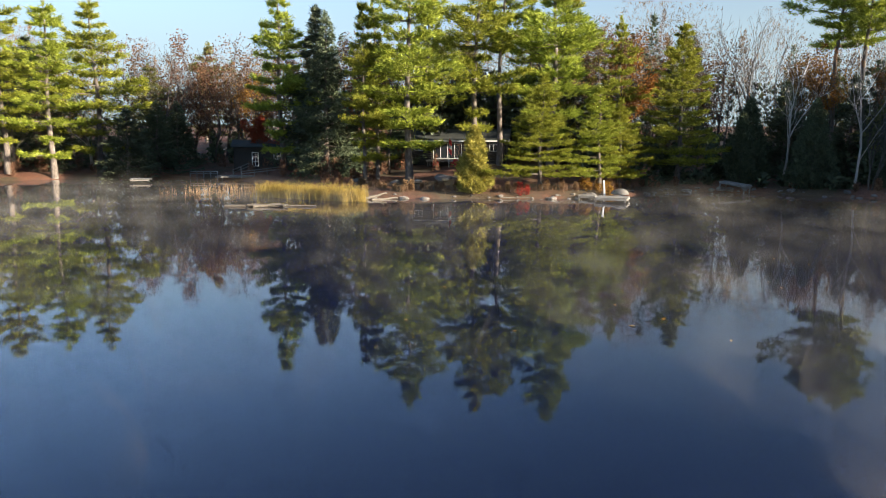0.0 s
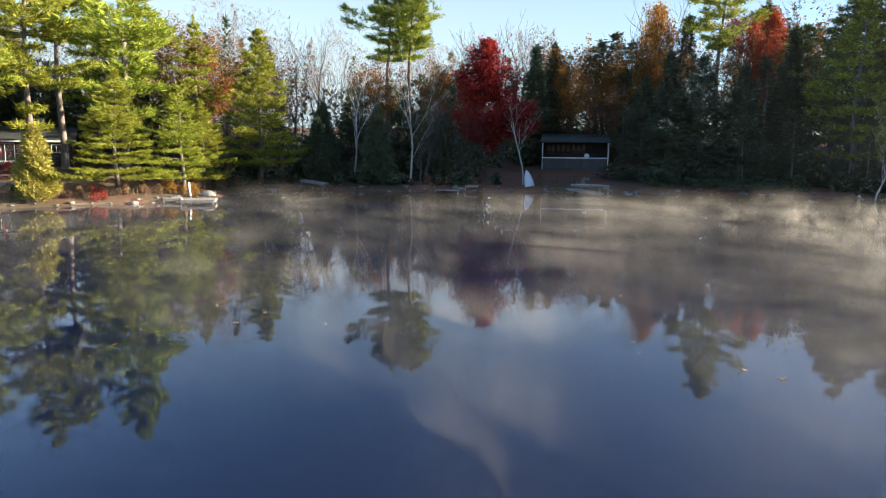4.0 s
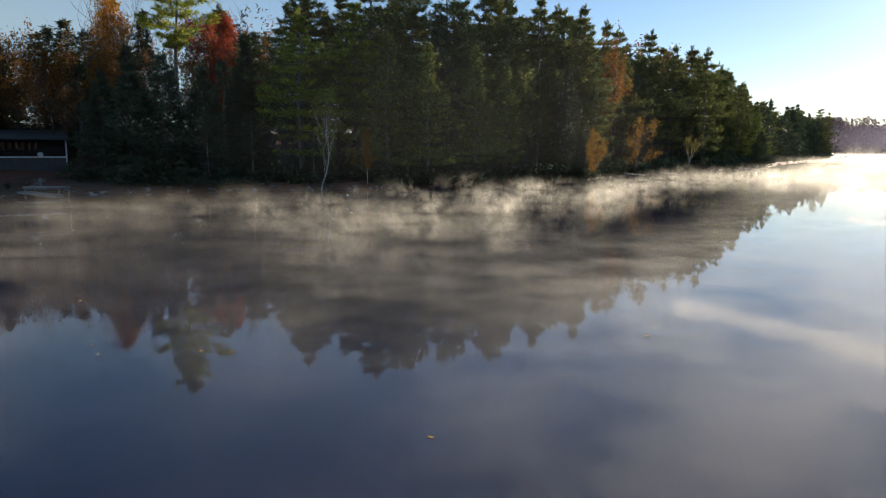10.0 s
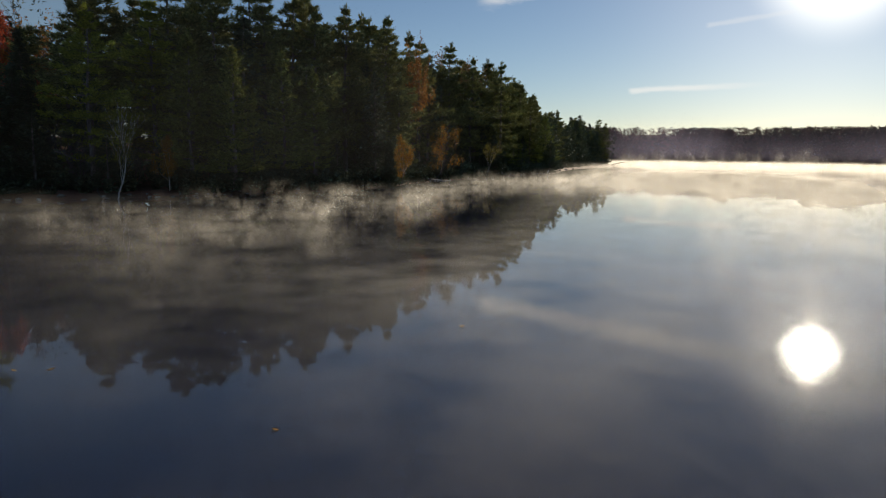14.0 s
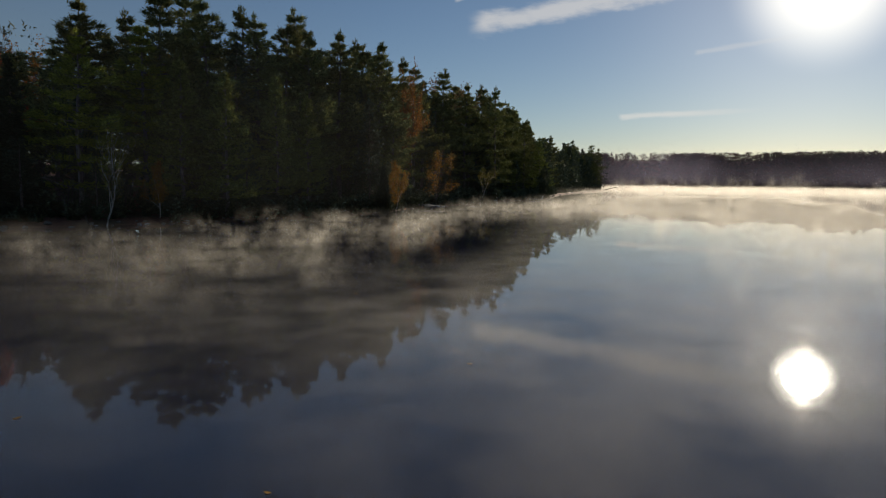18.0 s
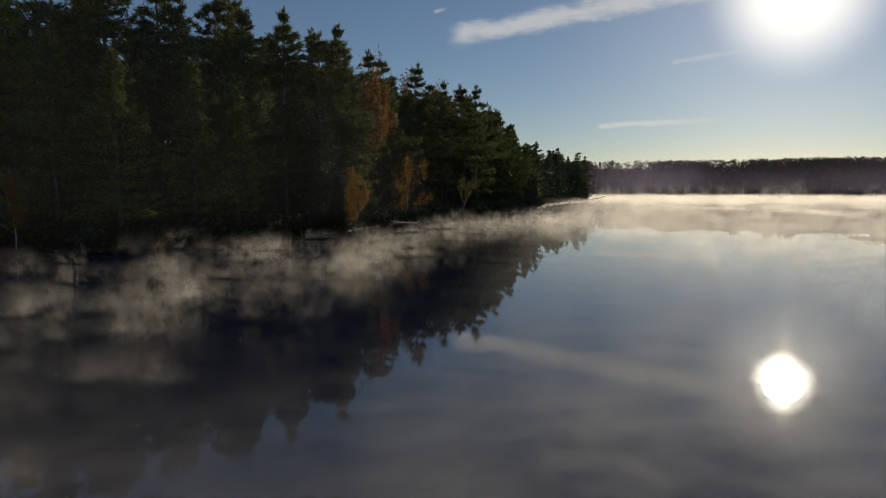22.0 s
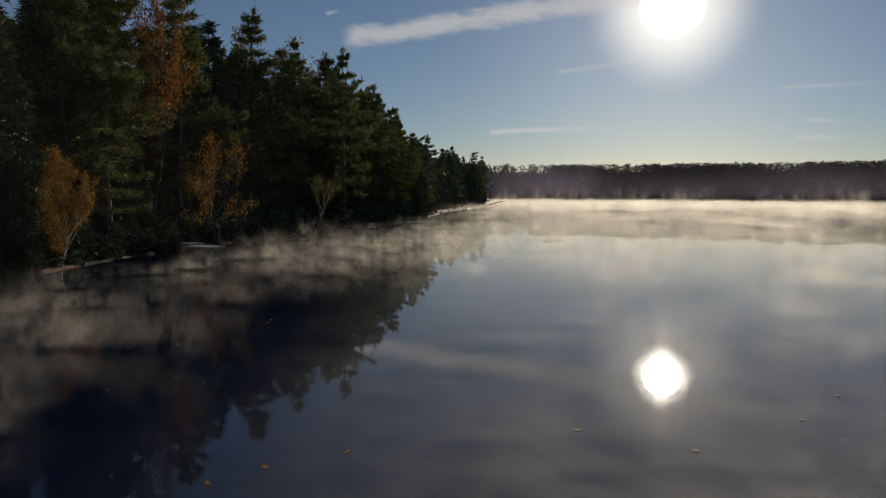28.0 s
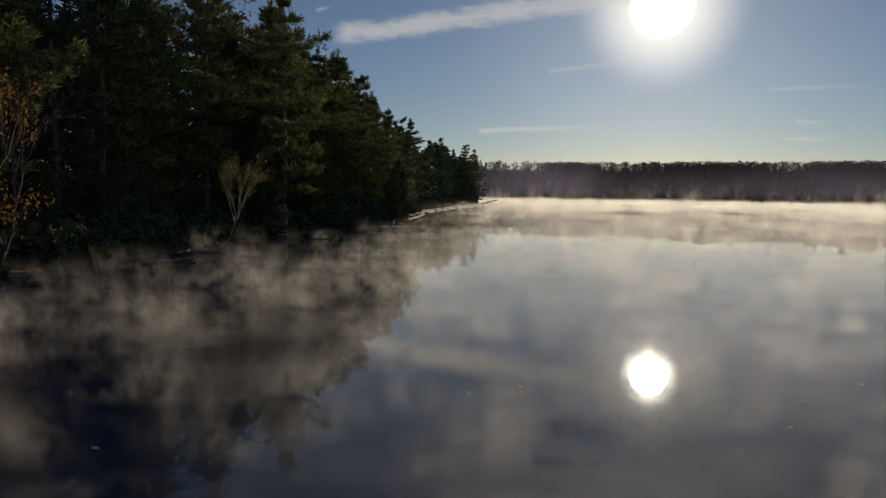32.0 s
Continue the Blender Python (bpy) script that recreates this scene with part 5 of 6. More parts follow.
    for yy in (y0, y1):
        gable = raw("gable", [(x, yy - 0.1, eave), (x - deep, yy - 0.1, eave), (x - deep / 2, yy - 0.1, 6.3), (x, yy + 0.1, eave), (x - deep, yy + 0.1, eave), (x - deep / 2, yy + 0.1, 6.3)],
                    [(0, 1, 2), (5, 4, 3)], DARK_WOOD)
        part("gable", gable, root)
    part("fascia", block(0.06, y1 - y0 + 1.2, 0.18, WHITE_PAINT), root, "white eave board", Matrix.Translation((x + 0.57, (y0 + y1) / 2, eave - 0.1)))
    part("chimney", block(0.7, 0.7, 1.6, STONE, 0.03), root, "stone chimney", Matrix.Translation((x - 3.6, y1 - 3.0, 5.9)))
    return root


def deck(name, label, x0, x1, y0, y1, z, board_mat, along="y", gap=0.012, wide=0.16, thick=0.04, legs=(), leg_z=-1.0, turn=0.0, tilt=0.0, category="dock"):
    """Boards on beams: a dock, a raft or a deck. Local origin at its middle."""
    root = new(name)
    tagged(root, label, category)
    root.matrix_basis = Matrix.Translation(((x0 + x1) / 2, (y0 + y1) / 2, z)) @ Matrix.Rotation(radians(turn), 4, "Z") @ Matrix.Rotation(radians(tilt), 4, "X" if along == "y" else "Y")
    sx, sy = x1 - x0, y1 - y0
    rnd = random.Random(int(abs(x0 * 31 + y0 * 17)))
    n = max(2, int((sx if along == "y" else sy) / (wide + gap)))
    for k in range(n):
        c = -0.5 + (k + 0.5) / n
        long = (sy if along == "y" else sx)
        me = block(wide, round(long, 2), thick, board_mat) if along == "y" else block(round(long, 2), wide, thick, board_mat)
        at = (c * sx, rnd.uniform(-0.03, 0.03), rnd.uniform(-0.006, 0.006)) if along == "y" else (rnd.uniform(-0.03, 0.03), c * sy, rnd.uniform(-0.006, 0.006))
        part("plank", me, root, "", Matrix.Translation(at))
    for c in (-0.42, 0.42):
        if along == "y":
            part("beam", block(round(sx, 2), 0.12, 0.18, PLANK_OLD), root, "", Matrix.Translation((0, c * sy, -0.182)))
        else:
            part("beam", block(0.12, round(sy, 2), 0.18, PLANK_OLD), root, "", Matrix.Translation((c * sx, 0, -0.182)))
    if legs:
        for c in (-0.5, 0.5):
            part("skirt_board", block(round(sx, 2), 0.04, 0.2, board_mat), root, "", Matrix.Translation((0, c * sy, -0.19)))
            part("skirt_board", block(0.04, round(sy - 0.1, 2), 0.2, board_mat), root, "", Matrix.Translation((c * sx, 0, -0.19)))
    for lx, ly in legs:
        part("post", block(0.12, 0.12, round(z - leg_z - 0.1, 2), PLANK_OLD), root, "", Matrix.Translation((lx * sx, ly * sy, leg_z - z)))
    return root


CORNERS = ((-0.45, -0.45), (0.45, -0.45), (-0.45, 0.45), (0.45, 0.45))
log_cabin()
deck("deck", "grey timber deck before the cabin's glass doors", -84.75, -82.9, -15.3, -10.6, 2.62, PLANK_OLD, "y", legs=CORNERS, leg_z=1.2, category="deck")


def adirondack(x, y, turn):
    """A red slatted lawn chair."""
    z = height(x, y) - 0.02
    root = new("lawn_chair")
    tagged(root, "red painted wooden slatted lawn chair on fallen leaves", "chair", "red lawn chairs")
    root.matrix_basis = Matrix.Translation((x, y, z)) @ Matrix.Rotation(radians(turn), 4, "Z")
    tilt = Matrix.Rotation(radians(-22), 4, "X")
    for k in range(5):
        part("back_slat", block(0.1, 0.025, 0.72 - 0.06 * abs(k - 2), RED_PAINT), root, "", Matrix.Translation((-0.24 + 0.12 * k, 0.22, 0.26)) @ tilt)
    for k in range(4):
        part("seat_slat", block(0.56, 0.12, 0.025, RED_PAINT), root, "", Matrix.Translation((0, -0.26 + 0.14 * k, 0.37 - 0.03 * k)))
    for sx in (-0.33, 0.33):
        part("arm", block(0.13, 0.72, 0.03, RED_PAINT), root, "", Matrix.Translation((sx, 0.0, 0.56)))
        part("front_leg", block(0.05, 0.1, 0.56, RED_PAINT), root, "", Matrix.Translation((sx, -0.3, 0)))
        part("back_leg", block(0.05, 0.1, 0.56, RED_PAINT), root, "", Matrix.Translation((sx, 0.3, 0)))
    return root


adirondack(-80.6, -13.7, 100)
adirondack(-80.2, -11.4, 80)
adirondack(-79.6, -10.8, 60)


def flag_pole():
    x, y = -80.4, -12.1
    root = new("flag_pole")
    tagged(root, "slim white pole with a limp red and white flag", "flag")
    z = height(x, y)
    root.matrix_basis = Matrix.Translation((x, y, z))
    part("pole", raw("pole", *tube_arrays([(0, 0, -0.3), (0, 0, 1.8), (0, 0, 3.6)], [0.035, 0.03, 0.02], 8), WHITE_PAINT, True), root)
    for name, z0, z1, mat in (("flag_red_band", 1.7, 2.3, RED_PAINT), ("flag_white_band", 2.3, 2.75, WHITE_PAINT), ("flag_red_band", 2.75, 3.4, RED_PAINT)):
        s, h = np.meshgrid(np.linspace(0, 1, 9), np.linspace(z0, z1, 4), indexing="ij")
        v = np.stack([0.06 + 0.07 * np.sin(s * 9 + h), 0.03 + s * 0.30, h - 0.25 * s], -1).reshape(-1, 3)
        i, j = np.meshgrid(np.arange(8), np.arange(3), indexing="ij")
        part(name, raw(name, v, np.stack([i * 4 + j, (i + 1) * 4 + j, (i + 1) * 4 + j + 1, i * 4 + j + 1], -1).reshape(-1, 4), mat, True), root)


flag_pole()


def boathouse():
    """The dark house by the bay, with white-framed windows and a half-glazed door."""
    root = new("lake_house")
    tagged(root, "dark board house with white window frames beside the bay", "house")
    a, b = Vector((-89.0, -42.8)), Vector((-92.6, -33.2))
    d = (b - a).normalized()
    turn, span, deep, base, eave = math.atan2(d.y, d.x), (b - a).length, 5.5, 0.9, 3.95
    n = Vector((-d.y, d.x))
    if n.x > 0:
        n = -n
    door, win, small = (2.3, 3.2, 1.4, 3.3), (5.2, 6.2, 2.35, 3.4), (7.6, 8.1, 2.4, 3.35)
    wall_panel(root, "front_wall", a, b, base, eave, 0.18, DARK_WOOD, (door, win, small))
    wall_panel(root, "side_wall", a + n * 0.1, a + n * deep, base, eave, 0.18, DARK_WOOD)
    wall_panel(root, "side_wall", b + n * 0.1, b + n * deep, base, eave, 0.18, DARK_WOOD)
    wall_panel(root, "back_wall", a + n * deep, b + n * deep, base, eave, 0.18, DARK_WOOD)
    window_unit(root, a, turn, *door, 2, 3, name="door")
    window_unit(root, a, turn, *win, 2, 2)
    window_unit(root, a, turn, *small, 1, 2)
    for k in range(11):
        z = base + 0.27 * k
        if z < 1.3 or z > 3.4:
            part("siding_board", block(round(span, 2), 0.03, 0.24, DARK_WOOD), root, "", Matrix.Translation((*(a + d * span / 2 - n * 0.115), z)) @ Matrix.Rotation(turn, 4, "Z"))
    ridge = 4.9
    for s in (-1, 1):
        low = (a - n * 0.5) if s < 0 else (a + n * (deep + 0.5))
        mid = a + n * deep / 2
        p = [low - d * 0.4, low + d * (span + 0.4), mid + d * (span + 0.4), mid - d * 0.4]
        zs = (eave, eave, ridge, ridge)
        v = [(q.x, q.y, z) for q, z in zip(p, zs)] + [(q.x, q.y, z + 0.12) for q, z in zip(p, zs)]
        part("roof", raw("roof", v, [(0, 1, 2, 3), (7, 6, 5, 4), (0, 4, 5, 1), (1, 5, 6, 2), (2, 6, 7, 3), (3, 7, 4, 0)], ROOFING), root, "dark shingled roof slope")
    for end in (a, b):
        v = [(*end, eave), (*(end + n * deep), eave), (*(end + n * deep / 2), ridge)]
        part("gable", raw("gable", v, [(0, 1, 2)], DARK_WOOD), root)


boathouse()


def railing(name, label, p, q, high, posts, mat):
    """Posts with two rails between two places on the ground."""
    root = new(name)
    tagged(root, label, "railing")
    p, q = Vector(p), Vector(q)
    turn = math.atan2(q.y - p.y, q.x - p.x)
    long = (q.xy - p.xy).length
    rise = math.atan2(q.z - p.z, long)
    for k in range(posts):
        s = p.lerp(q, k / (posts - 1))
        part("post", block(0.09, 0.09, high + 0.25, mat), root, "", Matrix.Translation((s.x, s.y, s.z - 0.25)))
    for h in (high * 0.45, high * 0.92):
        m = (p + q) / 2
        part("rail", block(round(long / math.cos(rise), 2), 0.05, 0.1, mat), root, "", Matrix.Translation((m.x, m.y, m.z + h)) @ Matrix.Rotation(turn, 4, "Z") @ Matrix.Rotation(-rise, 4, "Y"))


railing("railing", "weathered white rail fence along the bay's edge", (-83.8, -46.6, 0.35), (-82.6, -42.2, 0.4), 0.55, 5, PLANK)
railing("railing", "weathered handrail beside the ramp", (-81.5, -39.6, 0.45), (-84.0, -38.6, 1.2), 0.8, 3, PLANK)
railing("railing", "weathered handrail leading to the house", (-80.0, -37.8, 0.5), (-82.8, -34.0, 1.0), 0.6, 4, PLANK)
deck("dock", "weathered plank landing at the edge of the bay", -83.5, -80.3, -41.6, -37.0, 0.5, PLANK_OLD, "x", legs=CORNERS, turn=15)
deck("raft", "floating swim raft of pale weathered planks", -75.1, -72.3, -48.4, -46.3, 0.42, PLANK, "x", turn=24)
deck("bench", "pale plank bench among the trees", -82.6, -81.6, -55.4, -53.9, height(-82, -54.6) + 0.5, PLANK, "y", legs=CORNERS, leg_z=height(-82, -54.6) - 0.1, category="bench")

# the sunlit dock
deck("dock", "sunlit grey plank dock at the tip of the point", -58.6, -56.2, 3.5, 6.1, 0.34, PLANK, "y", legs=CORNERS, turn=-12)
deck("dock", "narrow plank walk from the bank to the dock", -60.2, -58.9, 2.2, 3.6, 0.3, PLANK_OLD, "y", legs=CORNERS, turn=-12)


def dock_clutter():
    post = new("mooring_post", block(0.16, 0.16, 1.5, WHITE_PAINT, 0.03))
    post.matrix_basis = Matrix.Translation((-60.2, 4.4, 0.1)) @ Matrix.Rotation(radians(5), 4, "X")
    tagged(post, "short white mooring post beside the dock", "post")
    bm = bmesh.new()
    bmesh.ops.create_icosphere(bm, subdivisions=3, radius=1)
    for v in bm.verts:
        v.co = Vector((v.co.x * 0.75, v.co.y * 0.42, max(v.co.z, -0.1) * 0.45)) * (1 + 0.04 * math.sin(v.co.x * 5))
    me = bpy.data.meshes.new("hull")
    bm.to_mesh(me)
    bm.free()
    me.materials.append(PLANK_OLD)
    me.polygons.foreach_set("use_smooth", np.ones(len(me.polygons), bool))
    boat = new("overturned_dinghy", me)
    boat.matrix_basis = Matrix.Translation((-60.0, 5.7, 0.45)) @ Matrix.Rotation(radians(80), 4, "Z")
    tagged(boat, "small grey dinghy lying upside down by the dock", "boat")


dock_clutter()


# ---- west bank ----
def cottage():
    """The grey cottage above the canoe: open porch over a boarded base."""
    root = new("cottage")
    tagged(root, "dim grey cottage with a screened porch over a boarded base", "cottage")
    a, b = Vector((-75.9, 49.6)), Vector((-71.0, 56.4))
    d = (b - a).normalized()
    n = Vector((-d.y, d.x))
    turn, span, deep = math.atan2(d.y, d.x), (b - a).length, 5.0
    base, floor, eave = 1.0, 3.35, 5.3
    wall_panel(root, "base_wall", a, b, base, floor, 0.15, GREY_WALL)
    wall_panel(root, "side_wall", a + n * 0.1, a + n * deep, base, eave, 0.15, GREY_WALL)
    wall_panel(root, "side_wall", b + n * 0.1, b + n * deep, base, eave, 0.15, GREY_WALL)
    wins = [(0.45 + 0.66 * k, 0.92 + 0.66 * k, floor + 0.72, floor + 1.72) for k in range(8)]
    w0 = a + n * 1.9
    wall_panel(root, "porch_wall", w0, w0 + d * span, floor, eave + 0.3, 0.15, DARK_WOOD, wins)
    wall_panel(root, "back_wall", a + n * deep, b + n * deep, base, eave, 0.15, DARK_WOOD)
    for w in wins:
        window_unit(root, w0, turn, *w, 1, 1, DARK_WOOD)
    part("porch_floor", block(round(span, 2), 2.0, 0.14, PLANK_OLD), root, "", Matrix.Translation((*(a + d * span / 2 + n * 0.95), floor - 0.1)) @ Matrix.Rotation(turn, 4, "Z"))
    part("porch_edge", block(round(span + 0.1, 2), 0.06, 0.16, WHITE_PAINT), root, "pale edge board of the porch", Matrix.Translation((*(a + d * span / 2 - n * 0.12), floor - 0.08)) @ Matrix.Rotation(turn, 4, "Z"))
    for k in range(9):
        s = a + d * span * k / 8
        part("base_batten" if k not in (0, 8) else "corner_post", block(0.09, 0.09, 2.1 if k not in (0, 8) else 4.2, GREY_WALL if k not in (0, 8) else WHITE_PAINT), root, "", Matrix.Translation((*(s - n * 0.12), base + 0.1)) @ Matrix.Rotation(turn, 4, "Z"))
    for h in (0.45, 0.9):
        part("porch_rail", block(round(span, 2), 0.05, 0.07, DARK_WOOD), root, "", Matrix.Translation((*(a + d * span / 2), floor + h)) @ Matrix.Rotation(turn, 4, "Z"))
    part("porch_post", block(0.12, 0.12, eave - floor + 0.1, DARK_WOOD), root, "", Matrix.Translation((*(a + d * span * 0.74), floor)) @ Matrix.Rotation(turn, 4, "Z"))
    low, high = a - n * 0.7 - d * 0.3, a + n * (deep + 0.4) - d * 0.3
    p = [low, low + d * (span + 0.6), high + d * (span + 0.6), high]
    zs = (eave, eave, eave + 1.1, eave + 1.1)
    v = [(q.x, q.y, z) for q, z in zip(p, zs)] + [(q.x, q.y, z + 0.14) for q, z in zip(p, zs)]
    part("roof", raw("roof", v, [(0, 1, 2, 3), (7, 6, 5, 4), (0, 4, 5, 1), (1, 5, 6, 2), (2, 6, 7, 3), (3, 7, 4, 0)], ROOFING), root, "low dark roof")
    part("downpipe", raw("downpipe", *tube_arrays([(b.x + 0.3, b.y + 0.1, eave), (b.x + 0.1, b.y, eave - 0.35), (b.x + 0.08, b.y, eave - 1.2), (b.x + 0.08, b.y, floor - 1.2)], [0.05] * 4, 8), WHITE_PAINT, True), root, "white downpipe")
    bm = bmesh.new()
    bmesh.ops.create_uvsphere(bm, u_segments=16, v_segments=8, radius=0.32)
    for q in bm.verts:
        q.co.z = q.co.z * 0.25 + 0.06
    me = bpy.data.meshes.new("dish")
    bm.to_mesh(me)
    bm.free()
    me.materials.append(WHITE_PAINT)
    part("dish", me, root, "white satellite dish", Matrix.Translation((*(a + d * span * 0.68 - n * 0.2), floor + 0.28)) @ Matrix.Rotation(turn, 4, "Z") @ Matrix.Rotation(radians(60), 4, "X"))


cottage()


def upright_boat():
    """A ribbed pale hull stood on its stern against the birch."""
    root = new("rowing_boat")
    tagged(root, "pale blue rowing boat stood upright against a birch", "boat")
    n, m, high = 15, 13, 2.35
    u, v = np.meshgrid(np.linspace(0, 1, n), np.linspace(-1, 1, m), indexing="ij")
    half = 0.62 * (1 - u ** 2.4) + 0.03
    pts = np.stack([v * half, -0.34 * (1 - np.abs(v) ** 2.6) * (1 - 0.5 * u ** 3), u * high], -1)
    i, j = np.meshgrid(np.arange(n - 1), np.arange(m - 1), indexing="ij")
    f = np.stack([i * m + j, i * m + j + 1, (i + 1) * m + j + 1, (i + 1) * m + j], -1).reshape(-1, 4)
    hull = part("hull", raw("hull", pts.reshape(-1, 3), f, BOAT_PAINT, True), root)
    shell = hull.modifiers.new("thickness", "SOLIDIFY")
    shell.thickness = 0.03
    for k in (-0.55, -0.18, 0.18, 0.55):
        s = np.linspace(0.02, 0.93, 8)
        line = np.stack([k * (0.62 * (1 - s ** 2.4) + 0.03), -0.35 * (1 - abs(k) ** 2.6) * (1 - 0.5 * s ** 3) - 0.01, s * high], 1)
        part("strake", raw("strake", *tube_arrays(line, [0.018] * 8, 5), WHITE_PAINT, True), root)
    part("transom", block(1.2, 0.3, 0.05, WHITE_PAINT), root, "", Matrix.Translation((0, -0.15, 0)))
    x, y = -62.6, 39.6
    root.matrix_basis = Matrix.Translation((x, y, height(x, y) - 0.05)) @ Matrix.Rotation(radians(55), 4, "Z") @ Matrix.Rotation(radians(-8), 4, "X") @ Matrix.Rotation(radians(-14), 4, "Y") @ Matrix.Scale(0.8, 4)


upright_boat()
deck("dock", "pale plank dock lying across the bank below the cottage", -58.2, -54.6, 42.2, 43.9, 0.95, PLANK, "x", legs=CORNERS, turn=22)
deck("dock", "pale plank dock slanting into the water", -57.6, -53.6, 41.2, 42.4, 0.42, PLANK, "x", legs=((-0.4, 0), (0.4, 0)), turn=10, tilt=4)
deck("raft", "grey raft drawn up on the shadowed bank", -71.4, -68.7, 17.0, 18.4, 0.95, PLANK_OLD, "x", legs=CORNERS, leg_z=0.1, turn=52, tilt=7)
deck("dock", "low waterlogged plank landing", -64.9, -62.2, 29.4, 31.0, 0.2, PLANK_OLD, "x", turn=56)
deck("raft", "small pale pallet on the bank", -64.7, -63.4, 32.8, 33.6, 0.62, PLANK, "x", turn=56, legs=CORNERS, leg_z=0.2)


def root_stump(x, y, size):
    """A bleached stump lying with its roots in the air."""
    root = new("driftwood_stump")
    tagged(root, "bleached driftwood stump with splayed roots on the bank", "driftwood")
    root.matrix_basis = Matrix.Translation((x, y, height(x, y))) @ Matrix.Scale(size, 4)
    rnd = np.random.default_rng(3)
    body = np.array([(0, 0, -0.1), (0.03, 0.02, 0.35), (0.0, 0.06, 0.8)])
    part("stem", raw("stem", *tube_arrays(body, [0.2, 0.15, 0.1], 8), WEATHERED, True), root)
    for k in range(9):
        a = k * 0.7 + rnd.uniform(-0.2, 0.2)
        reach, lift = rnd.uniform(0.5, 1.0), rnd.uniform(-0.05, 0.9)
        line = np.array([(0, 0, 0.3), (math.cos(a) * reach * 0.5, math.sin(a) * reach * 0.5, 0.3 + lift * 0.35), (math.cos(a) * reach, math.sin(a) * reach, 0.15 + lift)])
        part("root", raw("root", *tube_arrays(line, [0.09, 0.055, 0.015], 6), WEATHERED, True), root)


WEATHERED = surface("weathered_root", (0.16, 0.145, 0.13), (0.42, 0.39, 0.35), 2.0, 0.85, relief=0.6)
root_stump(-61.4, 46.0, 0.95)


# ---- north shore ----
deck("dock", "grey plank dock reaching out from the dark shore", -19.8, -16.2, 120.6, 122.2, 0.62, PLANK_OLD, "x", legs=CORNERS, turn=-30)
deck("dock", "plank landing at the end of the dark dock", -17.2, -14.0, 118.4, 120.2, 0.5, PLANK, "x", legs=CORNERS, turn=-20)
deck("dock", "long low log dock with pale planks", -1.0, 4.4, 176.2, 177.4, 0.4, PLANK_OLD, "x", legs=CORNERS, turn=3)


def steps_to_water():
    root = new("dock_steps")
    tagged(root, "white wooden steps going down to the lake", "steps")
    for k in range(4):
        part("tread", block(1.5, 0.34, 0.06, WHITE_PAINT), root, "", Matrix.Translation((0, 0.42 * k, 0.3 + 0.36 * k)))
    for sx in (-0.72, 0.72):
        part("stringer", raw("stringer", *tube_arrays([(sx, -0.3, -0.6), (sx, 0.6, 0.5), (sx, 1.5, 1.5)], [0.06] * 3, 4), PLANK_OLD), root)
        part("post", block(0.1, 0.1, 1.6, WHITE_PAINT), root, "", Matrix.Translation((sx, 1.4, 0.6)))
    root.matrix_basis = Matrix.Translation((-8.4, 160.4, 0)) @ Matrix.Rotation(radians(12), 4, "Z")


steps_to_water()
white = new("mooring_post", block(0.22, 0.22, 1.0, WHITE_PAINT, 0.04))
white.matrix_basis = Matrix.Translation((2.2, 176.6, 0.35)) @ Matrix.Rotation(radians(18), 4, "Y")
tagged(white, "leaning white post on the log dock", "post")
board = new("notice_board", block(0.7, 0.06, 1.0, WHITE_PAINT))
board.matrix_basis = Matrix.Translation((-10.6, 158.6, height(-10.6, 158.6) + 0.5)) @ Matrix.Rotation(radians(20), 4, "Z")
tagged(board, "weathered white board standing at the water's edge", "board")
stake = new("stake", block(0.08, 0.08, 0.9, PLANK_OLD))
stake.matrix_basis = Matrix.Translation((-10.6, 158.63, height(-10.6, 158.6) - 0.3))
tagged(stake, "grey wooden stake holding a board", "stake")


# ---- rocks, logs, reeds, shrubs ----
@functools.cache
def rock_mesh(seed):
    rnd = random.Random(seed)
    bm = bmesh.new()
    bmesh.ops.create_icosphere(bm, subdivisions=2, radius=1)
    off = Vector((rnd.uniform(0, 50), rnd.uniform(0, 50), 0))
    for v in bm.verts:
        k = 1 + 0.35 * noise.noise(v.co * 1.1 + off) + 0.12 * noise.noise(v.co * 3 + off)
        v.co = Vector((v.co.x * k, v.co.y * k * 0.8, v.co.z * k * 0.6))
    me = bpy.data.meshes.new("rock")
    bm.to_mesh(me)
    bm.free()
    me.materials.append(STONE)
    return me


rocks = random.Random(5)


def rock(x, y, size, label="grey granite boulder at the water's edge"):
    ob = new("rock", rock_mesh(rocks.randrange(6)))
    ob.matrix_basis = Matrix.Translation((x, y, max(height(x, y), -0.15) + size * 0.12)) @ Matrix.Rotation(rocks.uniform(0, 6), 4, "Z") @ Matrix.Diagonal((size, size * rocks.uniform(0.7, 1.2), size * rocks.uniform(0.6, 1.0), 1))
    tagged(ob, label, "rock", "rocks along the shore")


edge_line = np.array(NEAR_SHORE[10:] + NORTH_SHORE[:8], float)
run = np.concatenate([[0], np.cumsum(np.hypot(*np.diff(edge_line, axis=0).T))])
for k in range(230):
    s = rocks.uniform(0, run[-1] * (0.35 if k < 130 else 1.0))
    x, y = float(np.interp(s, run, edge_line[:, 0])) + rocks.uniform(-1.0, 0.3), float(np.interp(s, run, edge_line[:, 1])) + rocks.uniform(-0.6, 0.6)
    rock(x, y, rocks.choice((0.16, 0.2, 0.25, 0.3, 0.45)))
